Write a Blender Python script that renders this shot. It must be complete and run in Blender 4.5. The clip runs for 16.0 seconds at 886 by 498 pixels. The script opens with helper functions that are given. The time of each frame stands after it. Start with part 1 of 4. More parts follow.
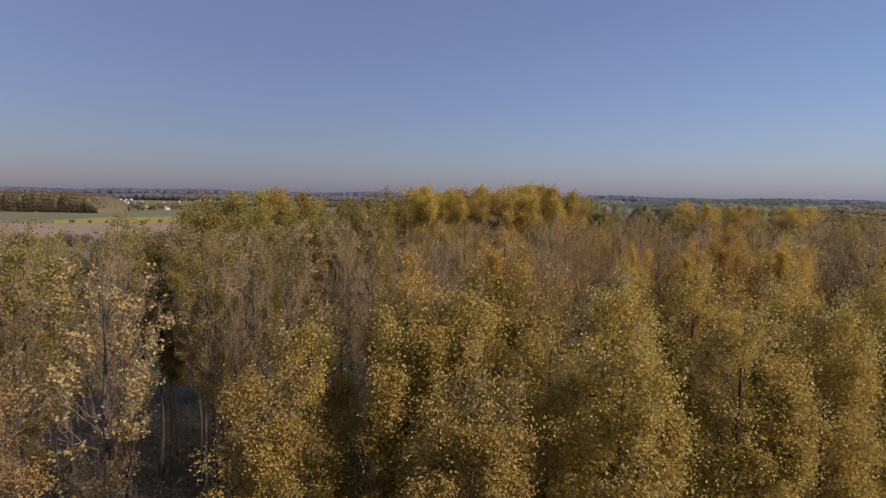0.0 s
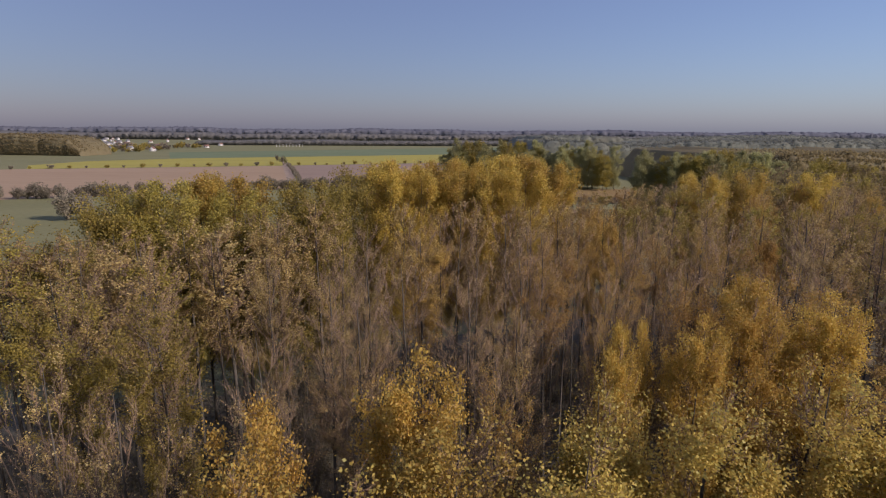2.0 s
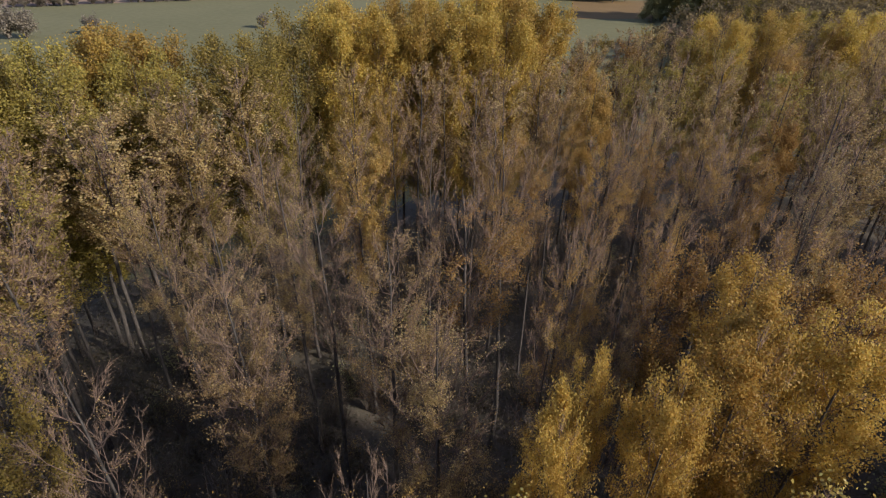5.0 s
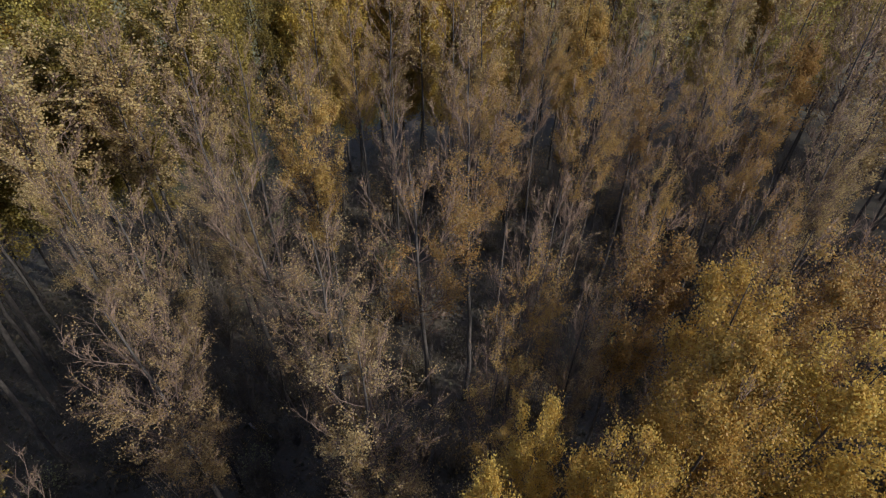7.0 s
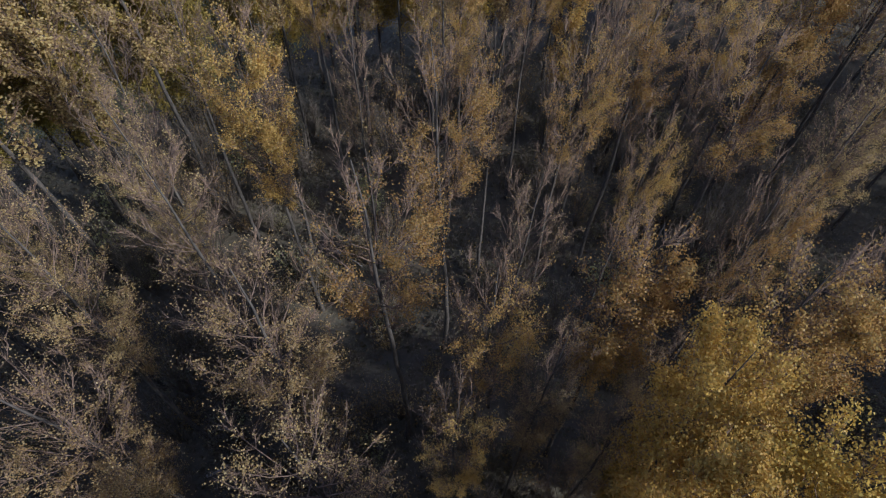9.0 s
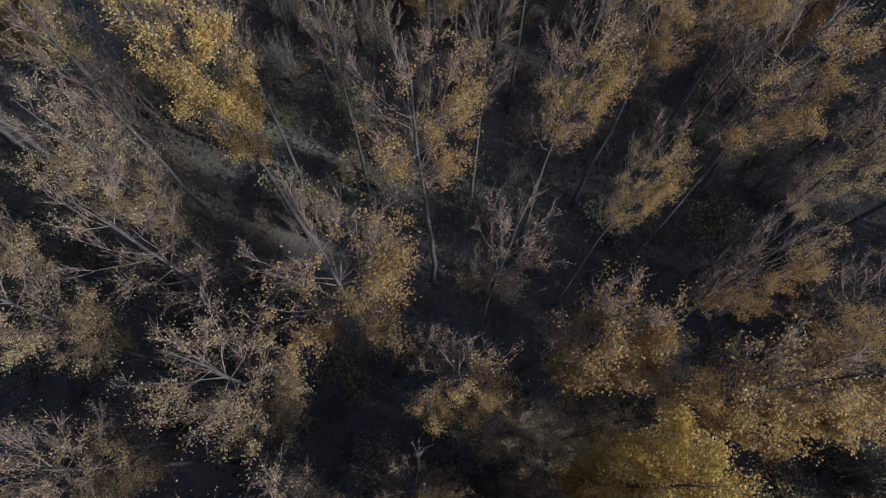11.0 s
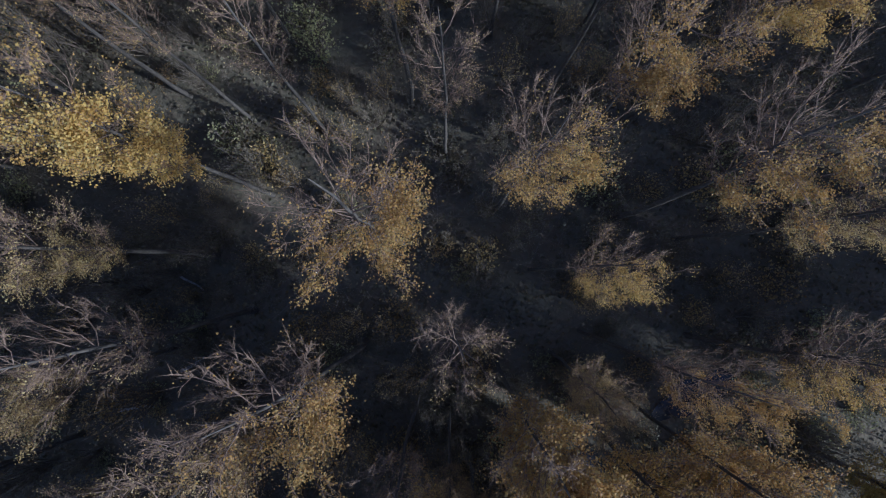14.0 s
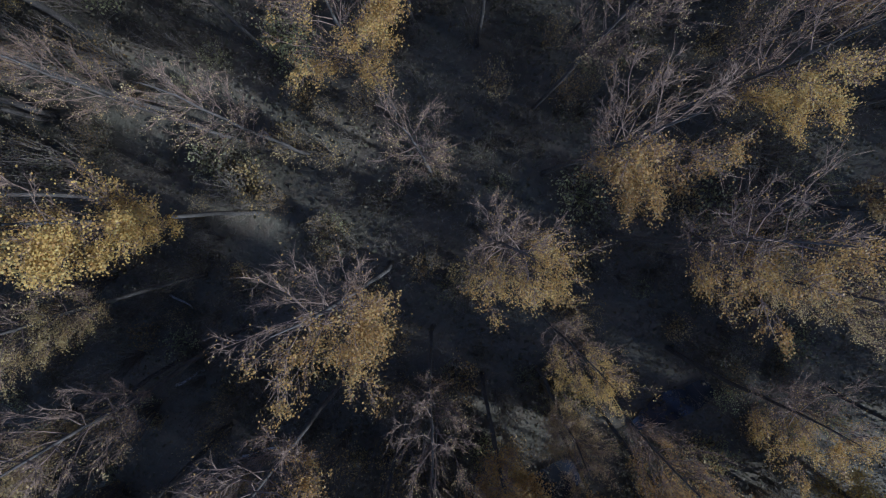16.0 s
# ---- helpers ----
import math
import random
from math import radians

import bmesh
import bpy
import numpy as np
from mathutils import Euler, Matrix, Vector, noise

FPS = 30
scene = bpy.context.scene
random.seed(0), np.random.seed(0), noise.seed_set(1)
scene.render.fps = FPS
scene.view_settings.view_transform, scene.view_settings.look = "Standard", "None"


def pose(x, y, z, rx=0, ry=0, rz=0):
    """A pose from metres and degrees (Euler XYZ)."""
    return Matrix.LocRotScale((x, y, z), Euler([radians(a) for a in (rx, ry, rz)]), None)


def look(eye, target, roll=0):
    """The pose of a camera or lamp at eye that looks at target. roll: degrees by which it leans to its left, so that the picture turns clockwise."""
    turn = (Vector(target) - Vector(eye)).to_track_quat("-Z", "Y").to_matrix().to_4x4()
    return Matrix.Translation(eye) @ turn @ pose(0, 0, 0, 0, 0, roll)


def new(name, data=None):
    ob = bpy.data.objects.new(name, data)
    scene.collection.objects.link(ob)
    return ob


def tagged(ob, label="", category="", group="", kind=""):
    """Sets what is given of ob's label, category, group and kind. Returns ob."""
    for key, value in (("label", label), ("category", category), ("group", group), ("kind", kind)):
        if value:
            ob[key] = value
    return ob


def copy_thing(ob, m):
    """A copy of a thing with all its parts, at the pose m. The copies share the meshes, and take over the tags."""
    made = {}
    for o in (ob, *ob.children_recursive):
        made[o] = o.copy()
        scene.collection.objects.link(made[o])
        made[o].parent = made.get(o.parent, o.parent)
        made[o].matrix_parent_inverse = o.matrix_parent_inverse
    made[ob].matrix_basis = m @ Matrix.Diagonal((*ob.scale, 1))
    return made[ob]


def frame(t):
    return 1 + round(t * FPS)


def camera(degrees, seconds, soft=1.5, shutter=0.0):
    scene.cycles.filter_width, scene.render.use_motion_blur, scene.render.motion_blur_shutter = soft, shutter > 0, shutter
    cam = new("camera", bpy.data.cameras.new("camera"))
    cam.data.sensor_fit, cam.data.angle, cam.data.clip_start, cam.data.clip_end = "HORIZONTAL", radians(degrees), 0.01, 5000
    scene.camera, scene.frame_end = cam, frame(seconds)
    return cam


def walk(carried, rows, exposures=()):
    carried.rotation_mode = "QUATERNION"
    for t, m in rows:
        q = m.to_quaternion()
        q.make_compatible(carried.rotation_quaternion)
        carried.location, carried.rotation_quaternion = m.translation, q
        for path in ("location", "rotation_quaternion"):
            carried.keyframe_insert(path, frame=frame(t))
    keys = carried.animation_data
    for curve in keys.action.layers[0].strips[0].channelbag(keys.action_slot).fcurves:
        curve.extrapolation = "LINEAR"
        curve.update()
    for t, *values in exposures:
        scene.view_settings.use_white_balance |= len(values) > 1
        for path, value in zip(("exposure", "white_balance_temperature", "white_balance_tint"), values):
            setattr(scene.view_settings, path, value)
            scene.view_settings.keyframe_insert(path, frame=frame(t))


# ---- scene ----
cam = camera(76.7, 16.0, soft=1.1)
PATH = [
    (0, 0.10, -0.02, 21.86, 0.09, -5.38, 0.91),
    (0.5, 1.16, 3.11, 23.55, 0.02, -7.32, 0.86),
    (1, 2.11, 6.21, 24.76, -0.15, -8.71, 0.38),
    (1.5, 3.17, 9.21, 26.20, -0.21, -10.40, 0.52),
    (2, 4.00, 11.69, 27.42, -0.31, -11.89, 0.47),
    (2.5, 4.79, 14.11, 28.70, -0.43, -14.06, 0.55),
    (3, 5.48, 16.28, 29.77, -0.57, -16.06, 0.77),
    (3.5, 6.07, 18.10, 30.49, -0.72, -18.21, 1.15),
    (4, 6.62, 19.65, 30.88, -0.90, -22.32, 1.26),
    (4.2, 6.86, 20.27, 31.02, -1.00, -24.41, 1.28),
    (6.3, 9.92, 26.44, 31.81, -0.57, -37.28, 0.78),
    (6.5, 10.15, 27.03, 31.96, -0.62, -38.42, 0.75),
    (7, 10.65, 28.41, 32.19, -0.78, -40.92, 0.74),
    (7.5, 11.11, 29.91, 32.37, -0.99, -43.66, 0.73),
    (8, 11.52, 31.49, 32.60, -1.22, -46.77, 0.85),
    (8.5, 11.92, 33.17, 32.87, -1.34, -50.01, 0.90),
    (9, 12.28, 34.89, 33.08, -1.44, -53.14, 0.81),
    (9.2, 12.44, 35.60, 33.19, -1.44, -54.48, 0.77),
    (11.3, 14.00, 43.52, 35.22, 0.24, -71.63, 0.88),
    (11.5, 14.14, 44.36, 35.24, 0.24, -73.11, 0.89),
    (12, 14.45, 46.42, 35.22, 0.15, -76.69, 0.88),
    (12.5, 14.79, 48.12, 35.04, 0.28, -79.08, 0.59),
    (13, 15.18, 50.06, 34.99, 0.30, -82.08, 0.58),
    (13.5, 15.55, 51.97, 34.93, 0.26, -85.05, 0.66),
    (14, 15.94, 53.85, 34.86, 0.24, -87.87, 0.75),
    (14.5, 16.36, 55.97, 34.86, 0.20, -91.20, 0.76),
    (15, 16.77, 58.11, 34.81, 0.13, -94.21, 0.66),
    (15.5, 16.91, 59.34, 34.80, 0.05, -94.72, 0.66),
    (16, 16.98, 60.01, 34.84, -0.07, -94.35, 0.66),
]
walk(cam, [(t, pose(x, y, z + 8.3, 0, 0, yaw) @ pose(0, 0, 0, 90 + pitch) @ pose(0, 0, 0, 0, 0, roll))
           for t, x, y, z, yaw, pitch, roll in PATH],
     [(0, 0.31, 6400, 21), (2.5, 0.37, 6300, 22), (4, 0.45, 6150, 20), (7, 0.48, 5700, 14), (9, 0.50, 5250, 13), (12, 0.62, 4850, 12), (16, 0.62, 4600, 10)])

# ---- world and sun ----
SUN_WAY = Vector((0.80, -0.36, 0.45)).normalized()
world = bpy.data.worlds.new("sky")
scene.world = world
world.use_nodes = True
wn = world.node_tree.nodes
sky = wn.new("ShaderNodeTexSky")
sky.sky_type = "NISHITA"
sky.sun_disc = False
sky.sun_elevation = math.asin(SUN_WAY.z)
sky.sun_rotation = -math.atan2(SUN_WAY.x, SUN_WAY.y)
sky.altitude = 100
sky.air_density, sky.dust_density, sky.ozone_density = 1.2, 1.2, 6.0
wn["Background"].inputs["Strength"].default_value = 0.092
haze = wn.new("ShaderNodeMix")
haze.data_type = "RGBA"
haze.inputs[0].default_value = 0.4
haze.inputs[7].default_value = (1.74, 1.70, 2.82, 1)
world.node_tree.links.new(sky.outputs["Color"], haze.inputs[6])
world.node_tree.links.new(haze.outputs[2], wn["Background"].inputs["Color"])
lamp = bpy.data.lights.new("sun", "SUN")
lamp.energy, lamp.angle, lamp.color = 4.0, radians(3.0), (1.0, 0.9, 0.78)
sun = new("sun", lamp)
sun.matrix_world = look(SUN_WAY * 200, (0, 0, 0))


# ---- materials ----
def ramp_node(nt, stops):
    r = nt.nodes.new("ShaderNodeValToRGB")
    e = r.color_ramp.elements
    e[0].position, e[0].color = stops[0][0], (*stops[0][1], 1)
    e[1].position, e[1].color = stops[-1][0], (*stops[-1][1], 1)
    for pos, col in stops[1:-1]:
        k = e.new(pos)
        k.color = (*col, 1)
    return r


def blank(name, rough=0.85):
    m = bpy.data.materials.new(name)
    m.use_nodes = True
    b = m.node_tree.nodes["Principled BSDF"]
    b.inputs["Roughness"].default_value = rough
    b.inputs["Specular IOR Level"].default_value = 0.25
    return m, m.node_tree, b


def leaf_material(name, stops, glow=0.45, gloss=0.15):
    """Leaves: colour by island and by tree, half of the light passing through."""
    m, nt, b = blank(name, 0.42)
    b.inputs["Specular IOR Level"].default_value = gloss
    geo, info = nt.nodes.new("ShaderNodeNewGeometry"), nt.nodes.new("ShaderNodeObjectInfo")
    r = ramp_node(nt, stops)
    hsv = nt.nodes.new("ShaderNodeHueSaturation")
    val = nt.nodes.new("ShaderNodeMapRange")
    val.inputs["To Min"].default_value, val.inputs["To Max"].default_value = 0.8, 1.15
    hue = nt.nodes.new("ShaderNodeMapRange")
    hue.inputs["To Min"].default_value, hue.inputs["To Max"].default_value = 0.492, 0.507
    tr, mix = nt.nodes.new("ShaderNodeBsdfTranslucent"), nt.nodes.new("ShaderNodeMixShader")
    mix.inputs[0].default_value = glow
    ln = nt.links.new
    tc, spot, shift = nt.nodes.new("ShaderNodeTexCoord"), nt.nodes.new("ShaderNodeTexNoise"), nt.nodes.new("ShaderNodeVectorMath")
    spot.inputs["Scale"].default_value, spot.inputs["Detail"].default_value = 0.55, 3
    shift.operation = "MULTIPLY_ADD"
    shift.inputs[1].default_value = (60, 60, 60)
    patch = nt.nodes.new("ShaderNodeMapRange")
    patch.inputs["From Min"].default_value, patch.inputs["From Max"].default_value = 0.35, 0.65
    patch.inputs["To Min"].default_value, patch.inputs["To Max"].default_value = -0.16, 0.16
    total = nt.nodes.new("ShaderNodeMath")
    total.operation = "ADD"
    total.use_clamp = True
    ln(info.outputs["Random"], shift.inputs[0])
    ln(tc.outputs["Object"], shift.inputs[2])
    ln(shift.outputs[0], spot.inputs["Vector"])
    ln(spot.outputs["Fac"], patch.inputs["Value"])
    ln(geo.outputs["Random Per Island"], total.inputs[0])
    ln(patch.outputs[0], total.inputs[1])
    ln(total.outputs[0], r.inputs[0])
    ln(r.outputs[0], hsv.inputs["Color"])
    ln(info.outputs["Random"], val.inputs["Value"])
    ln(info.outputs["Random"], hue.inputs["Value"])
    ln(val.outputs[0], hsv.inputs["Value"])
    ln(hue.outputs[0], hsv.inputs["Hue"])
    ln(hsv.outputs[0], b.inputs["Base Color"])
    ln(hsv.outputs[0], tr.inputs["Color"])
    ln(b.outputs[0], mix.inputs[1])
    ln(tr.outputs[0], mix.inputs[2])
    ln(mix.outputs[0], nt.nodes["Material Output"].inputs[0])
    return m


def ground_material(name, stops, scales, bump=0.3, rough=0.95, stretch=(1, 1, 1), turn=0.0):
    """Earth, grass or crop: noise at two scales mixed through a ramp."""
    m, nt, b = blank(name, rough)
    tc, mp = nt.nodes.new("ShaderNodeTexCoord"), nt.nodes.new("ShaderNodeMapping")
    mp.inputs["Scale"].default_value = stretch
    mp.inputs["Rotation"].default_value = (0, 0, radians(turn))
    n1, n2 = nt.nodes.new("ShaderNodeTexNoise"), nt.nodes.new("ShaderNodeTexNoise")
    n1.inputs["Scale"].default_value, n2.inputs["Scale"].default_value = scales
    n1.inputs["Detail"].default_value, n2.inputs["Detail"].default_value = 5, 8
    mx = nt.nodes.new("ShaderNodeMix")
    mx.inputs["Factor"].default_value = 0.5
    r, bp = ramp_node(nt, stops), nt.nodes.new("ShaderNodeBump")
    bp.inputs["Strength"].default_value, bp.inputs["Distance"].default_value = bump, 0.2
    ln = nt.links.new
    ln(tc.outputs["Object"], mp.inputs["Vector"])
    ln(mp.outputs[0], n1.inputs["Vector"])
    ln(mp.outputs[0], n2.inputs["Vector"])
    ln(n1.outputs["Fac"], mx.inputs["A"])
    ln(n2.outputs["Fac"], mx.inputs["B"])
    ln(mx.outputs["Result"], r.inputs[0])
    ln(r.outputs[0], b.inputs["Base Color"])
    ln(n2.outputs["Fac"], bp.inputs["Height"])
    ln(bp.outputs[0], b.inputs["Normal"])
    return m


def bark_material(name, stops):
    m, nt, b = blank(name, 0.9)
    tc, n, r = nt.nodes.new("ShaderNodeTexCoord"), nt.nodes.new("ShaderNodeTexNoise"), ramp_node(nt, stops)
    mp, bp = nt.nodes.new("ShaderNodeMapping"), nt.nodes.new("ShaderNodeBump")
    mp.inputs["Scale"].default_value = (6, 6, 1.5)
    n.inputs["Scale"].default_value, n.inputs["Detail"].default_value = 1.6, 7
    bp.inputs["Strength"].default_value, bp.inputs["Distance"].default_value = 0.4, 0.03
    ln = nt.links.new
    ln(tc.outputs["Object"], mp.inputs["Vector"])
    ln(mp.outputs[0], n.inputs["Vector"])
    ln(n.outputs["Fac"], r.inputs[0])
    ln(r.outputs[0], b.inputs["Base Color"])
    ln(n.outputs["Fac"], bp.inputs["Height"])
    ln(bp.outputs[0], b.inputs["Normal"])
    return m


BARK = bark_material("poplar_bark", [(0.3, (0.055, 0.049, 0.04)), (0.55, (0.088, 0.078, 0.064)), (0.75, (0.135, 0.119, 0.098))])
TWIG = bark_material("twig_bark", [(0.3, (0.125, 0.087, 0.06)), (0.6, (0.195, 0.14, 0.10)), (0.8, (0.28, 0.21, 0.155))])
FINE = bark_material("fine_twig", [(0.3, (0.185, 0.125, 0.08)), (0.6, (0.275, 0.19, 0.122)), (0.8, (0.37, 0.265, 0.175))])
SHRUB_TWIG = bark_material("shrub_bark", [(0.3, (0.125, 0.102, 0.08)), (0.7, (0.20, 0.168, 0.13))])
LOG = bark_material("dead_wood", [(0.3, (0.2, 0.19, 0.17)), (0.7, (0.45, 0.43, 0.39))])
YELLOW = leaf_material("yellow_leaf", [(0.0, (0.35, 0.205, 0.07)), (0.3, (0.44, 0.275, 0.08)), (0.7, (0.51, 0.345, 0.098)), (1.0, (0.37, 0.285, 0.105))], 0.45)
GOLD = leaf_material("golden_leaf", [(0.0, (0.39, 0.265, 0.074)), (0.3, (0.485, 0.35, 0.085)), (0.7, (0.56, 0.43, 0.105)), (1.0, (0.40, 0.35, 0.11))], 0.42)
BROWN = leaf_material("brown_leaf", [(0.0, (0.29, 0.20, 0.085)), (0.4, (0.40, 0.285, 0.115)), (0.75, (0.47, 0.355, 0.14)), (1.0, (0.50, 0.40, 0.19))], 0.45)
OLIVE = leaf_material("olive_leaf", [(0.0, (0.25, 0.20, 0.06)), (0.4, (0.34, 0.275, 0.068)), (0.8, (0.44, 0.345, 0.075)), (1.0, (0.26, 0.235, 0.085))], 0.48)
# paled and greyed in its colour for the haze over the far stands
GREEN = leaf_material("green_leaf", [(0.0, (0.30, 0.30, 0.15)), (0.5, (0.375, 0.365, 0.175)), (1.0, (0.45, 0.42, 0.195))], 0.5, 0.05)
SHRUB = leaf_material("shrub_leaf", [(0.0, (0.13, 0.122, 0.075)), (0.6, (0.175, 0.155, 0.095)), (1.0, (0.23, 0.185, 0.11))], 0.35, 0.12)
HEDGE = leaf_material("hedge_leaf", [(0.0, (0.19, 0.165, 0.13)), (0.6, (0.26, 0.225, 0.165)), (1.0, (0.32, 0.28, 0.19))], 0.4, 0.06)
WOOD_BROWN = leaf_material("autumn_wood_leaf", [(0.0, (0.22, 0.175, 0.095)), (0.6, (0.28, 0.225, 0.115)), (1.0, (0.33, 0.27, 0.13))], 0.55, 0.04)
# leaf cards of the far woods, with the tone of haze in their colour
WOOD_HAZE = leaf_material("haze_wood_leaf", [(0.0, (0.12, 0.13, 0.115)), (0.6, (0.16, 0.165, 0.135)), (1.0, (0.19, 0.18, 0.14))], 0.5, 0.04)
RUST = leaf_material("rusty_leaf", [(0.0, (0.33, 0.19, 0.085)), (0.4, (0.41, 0.25, 0.10)), (0.7, (0.47, 0.315, 0.12)), (1.0, (0.36, 0.28, 0.12))], 0.4)
AMBER = leaf_material("amber_leaf", [(0.0, (0.42, 0.255, 0.062)), (0.3, (0.52, 0.338, 0.072)), (0.7, (0.60, 0.418, 0.09)), (1.0, (0.44, 0.335, 0.095))], 0.42)
PALE_GOLD = leaf_material("pale_golden_leaf", [(0.0, (0.42, 0.275, 0.07)), (0.3, (0.52, 0.36, 0.08)), (0.7, (0.59, 0.435, 0.10)), (1.0, (0.44, 0.36, 0.10))], 0.5)
CANOPY_BROWN = ground_material("brown_canopy", [(0.35, (0.11, 0.09, 0.05)), (0.5, (0.145, 0.12, 0.065)), (0.65, (0.13, 0.12, 0.075))], (0.05, 0.6), 0.8)
# the three canopies below carry aerial haze mixed into their base colour
CANOPY_HAZE_GREEN = ground_material("haze_green_canopy", [(0.35, (0.10, 0.11, 0.095)), (0.5, (0.13, 0.14, 0.115)), (0.65, (0.15, 0.145, 0.11))], (0.03, 0.5), 0.8)
CANOPY_HAZE_GREY = ground_material("haze_grey_canopy", [(0.35, (0.095, 0.095, 0.10)), (0.5, (0.115, 0.112, 0.11)), (0.65, (0.13, 0.125, 0.115))], (0.02, 0.4), 0.8)
RIDGE_HAZE_BLUE = ground_material("haze_blue_canopy", [(0.3, (0.095, 0.10, 0.125)), (0.7, (0.11, 0.115, 0.14))], (0.006, 0.06), 0.2)
GRASS_M = leaf_material("undergrowth", [(0.0, (0.11, 0.105, 0.065)), (0.4, (0.135, 0.125, 0.076)), (0.75, (0.165, 0.135, 0.085)), (1.0, (0.195, 0.16, 0.10))], 0.35, 0.1)
FLOOR_M = ground_material("forest_floor", [(0.25, (0.095, 0.088, 0.062)), (0.45, (0.11, 0.10, 0.068)), (0.6, (0.13, 0.106, 0.072)), (0.78, (0.10, 0.102, 0.064))], (0.22, 2.6), 0.8)
MEADOW_M = ground_material("meadow_grass", [(0.3, (0.145, 0.145, 0.065)), (0.55, (0.185, 0.18, 0.085)), (0.75, (0.215, 0.20, 0.10))], (0.02, 0.4))
PLOUGH_M = ground_material("ploughed_soil", [(0.3, (0.27, 0.185, 0.115)), (0.55, (0.33, 0.235, 0.15)), (0.75, (0.28, 0.21, 0.145))], (0.012, 0.15), 0.4, 0.95, (0.25, 1.6, 1), -23)
STUBBLE_M = ground_material("bare_soil", [(0.3, (0.21, 0.15, 0.115)), (0.55, (0.26, 0.19, 0.145)), (0.75, (0.22, 0.17, 0.14))], (0.012, 0.15), 0.4, 0.95, (0.25, 1.6, 1), -23)
MUSTARD_M = ground_material("mustard_crop", [(0.3, (0.25, 0.225, 0.05)), (0.55, (0.33, 0.29, 0.06)), (0.75, (0.25, 0.25, 0.07))], (0.015, 0.2), 0.3, 0.95, (0.3, 1.4, 1), -25)
WHEAT_M = ground_material("winter_wheat", [(0.3, (0.11, 0.15, 0.075)), (0.7, (0.16, 0.19, 0.10))], (0.01, 0.1))
REED_M = ground_material("dry_reed", [(0.3, (0.19, 0.125, 0.05)), (0.7, (0.26, 0.175, 0.07))], (0.06, 1.0), 0.6)
TRACK_M = ground_material("dirt_track", [(0.3, (0.26, 0.19, 0.14)), (0.7, (0.36, 0.28, 0.21))], (0.1, 1.0))
ROOF_M = ground_material("roof_tile", [(0.3, (0.17, 0.10, 0.08)), (0.7, (0.24, 0.15, 0.12))], (0.3, 2.0))
SLATE_M = ground_material("roof_slate", [(0.3, (0.12, 0.12, 0.13)), (0.7, (0.2, 0.2, 0.21))], (0.3, 2.0))
PLASTER_M = ground_material("white_plaster", [(0.3, (0.52, 0.51, 0.50)), (0.7, (0.66, 0.65, 0.63))], (0.3, 2.0), 0.1)
GLASS_M, _nt, _b = blank("window_glass", 0.1)
_b.inputs["Base Color"].default_value = (0.03, 0.035, 0.04, 1)
WATER_M, _nt, _b = blank("ditch_water", 0.06)
_b.inputs["Base Color"].default_value = (0.03, 0.034, 0.04, 1)
_b.inputs["Specular IOR Level"].default_value = 0.5


# ---- helpers ----
def mesh_of(name, verts, faces, material, smooth=False):
    """verts: (n, 3) array; faces: list of (k, 3) or (k, 4) index arrays."""
    verts = np.asarray(verts, dtype=np.float32)
    me = bpy.data.meshes.new(name)
    me.vertices.add(len(verts))
    me.vertices.foreach_set("co", verts.ravel())
    sizes = np.concatenate([np.full(len(f), np.shape(f)[1]) for f in faces if len(f)])
    loops = np.concatenate([np.asarray(f).ravel() for f in faces if len(f)])
    me.loops.add(len(loops))
    me.loops.foreach_set("vertex_index", loops.astype(np.int32))
    me.polygons.add(len(sizes))
    starts = np.concatenate([[0], np.cumsum(sizes)[:-1]]).astype(np.int32)
    me.polygons.foreach_set("loop_start", starts)
    if smooth:
        me.polygons.foreach_set("use_smooth", np.ones(len(sizes), dtype=bool))
    me.materials.append(material)
    me.update(calc_edges=True)
    return me


def part(name, me, parent, label=""):
    ob = new(name, me)
    ob.parent = parent
    if label:
        ob["label"] = label
    return ob


def unit(v):
    return v / np.maximum(np.linalg.norm(v, axis=-1, keepdims=True), 1e-9)


def tubes(paths, radii, sides):
    """paths: (n, k, 3), radii: (n, k). All tubes in one vertex and quad list."""
    n, k, _ = paths.shape
    along = unit(np.gradient(paths, axis=1))
    ref = np.where(np.abs(along[..., 2:3]) > 0.9, np.array([1.0, 0, 0]), np.array([0, 0, 1.0]))
    a = unit(np.cross(along, ref))
    b = np.cross(along, a)
    ang = np.arange(sides) * 2 * np.pi / sides
    ring = a[:, :, None] * np.cos(ang)[None, None, :, None] + b[:, :, None] * np.sin(ang)[None, None, :, None]
    verts = (paths[:, :, None] + ring * radii[:, :, None, None]).reshape(-1, 3)
    i, j, s = np.meshgrid(np.arange(n), np.arange(k - 1), np.arange(sides), indexing="ij")
    at = lambda jj, ss: (i * k + jj) * sides + ss % sides
    quads = np.stack([at(j, s), at(j, s + 1), at(j + 1, s + 1), at(j + 1, s)], -1).reshape(-1, 4)
    return verts, quads


def spikes(a, b, r):
    """Three-sided tapering twigs from a to b."""
    d = unit(b - a)
    ref = np.where(np.abs(d[:, 2:3]) > 0.9, np.array([1.0, 0, 0]), np.array([0, 0, 1.0]))
    e = unit(np.cross(d, ref))
    f = np.cross(d, e)
    ring = [a + r * (e * math.cos(t) + f * math.sin(t)) for t in (0, 2.094, 4.189)]
    verts = np.stack([*ring, b], 1).reshape(-1, 3)
    base = np.arange(len(a))[:, None] * 4
    return verts, np.concatenate([base + [0, 1, 3], base + [1, 2, 3], base + [2, 0, 3]], 1).reshape(-1, 3)


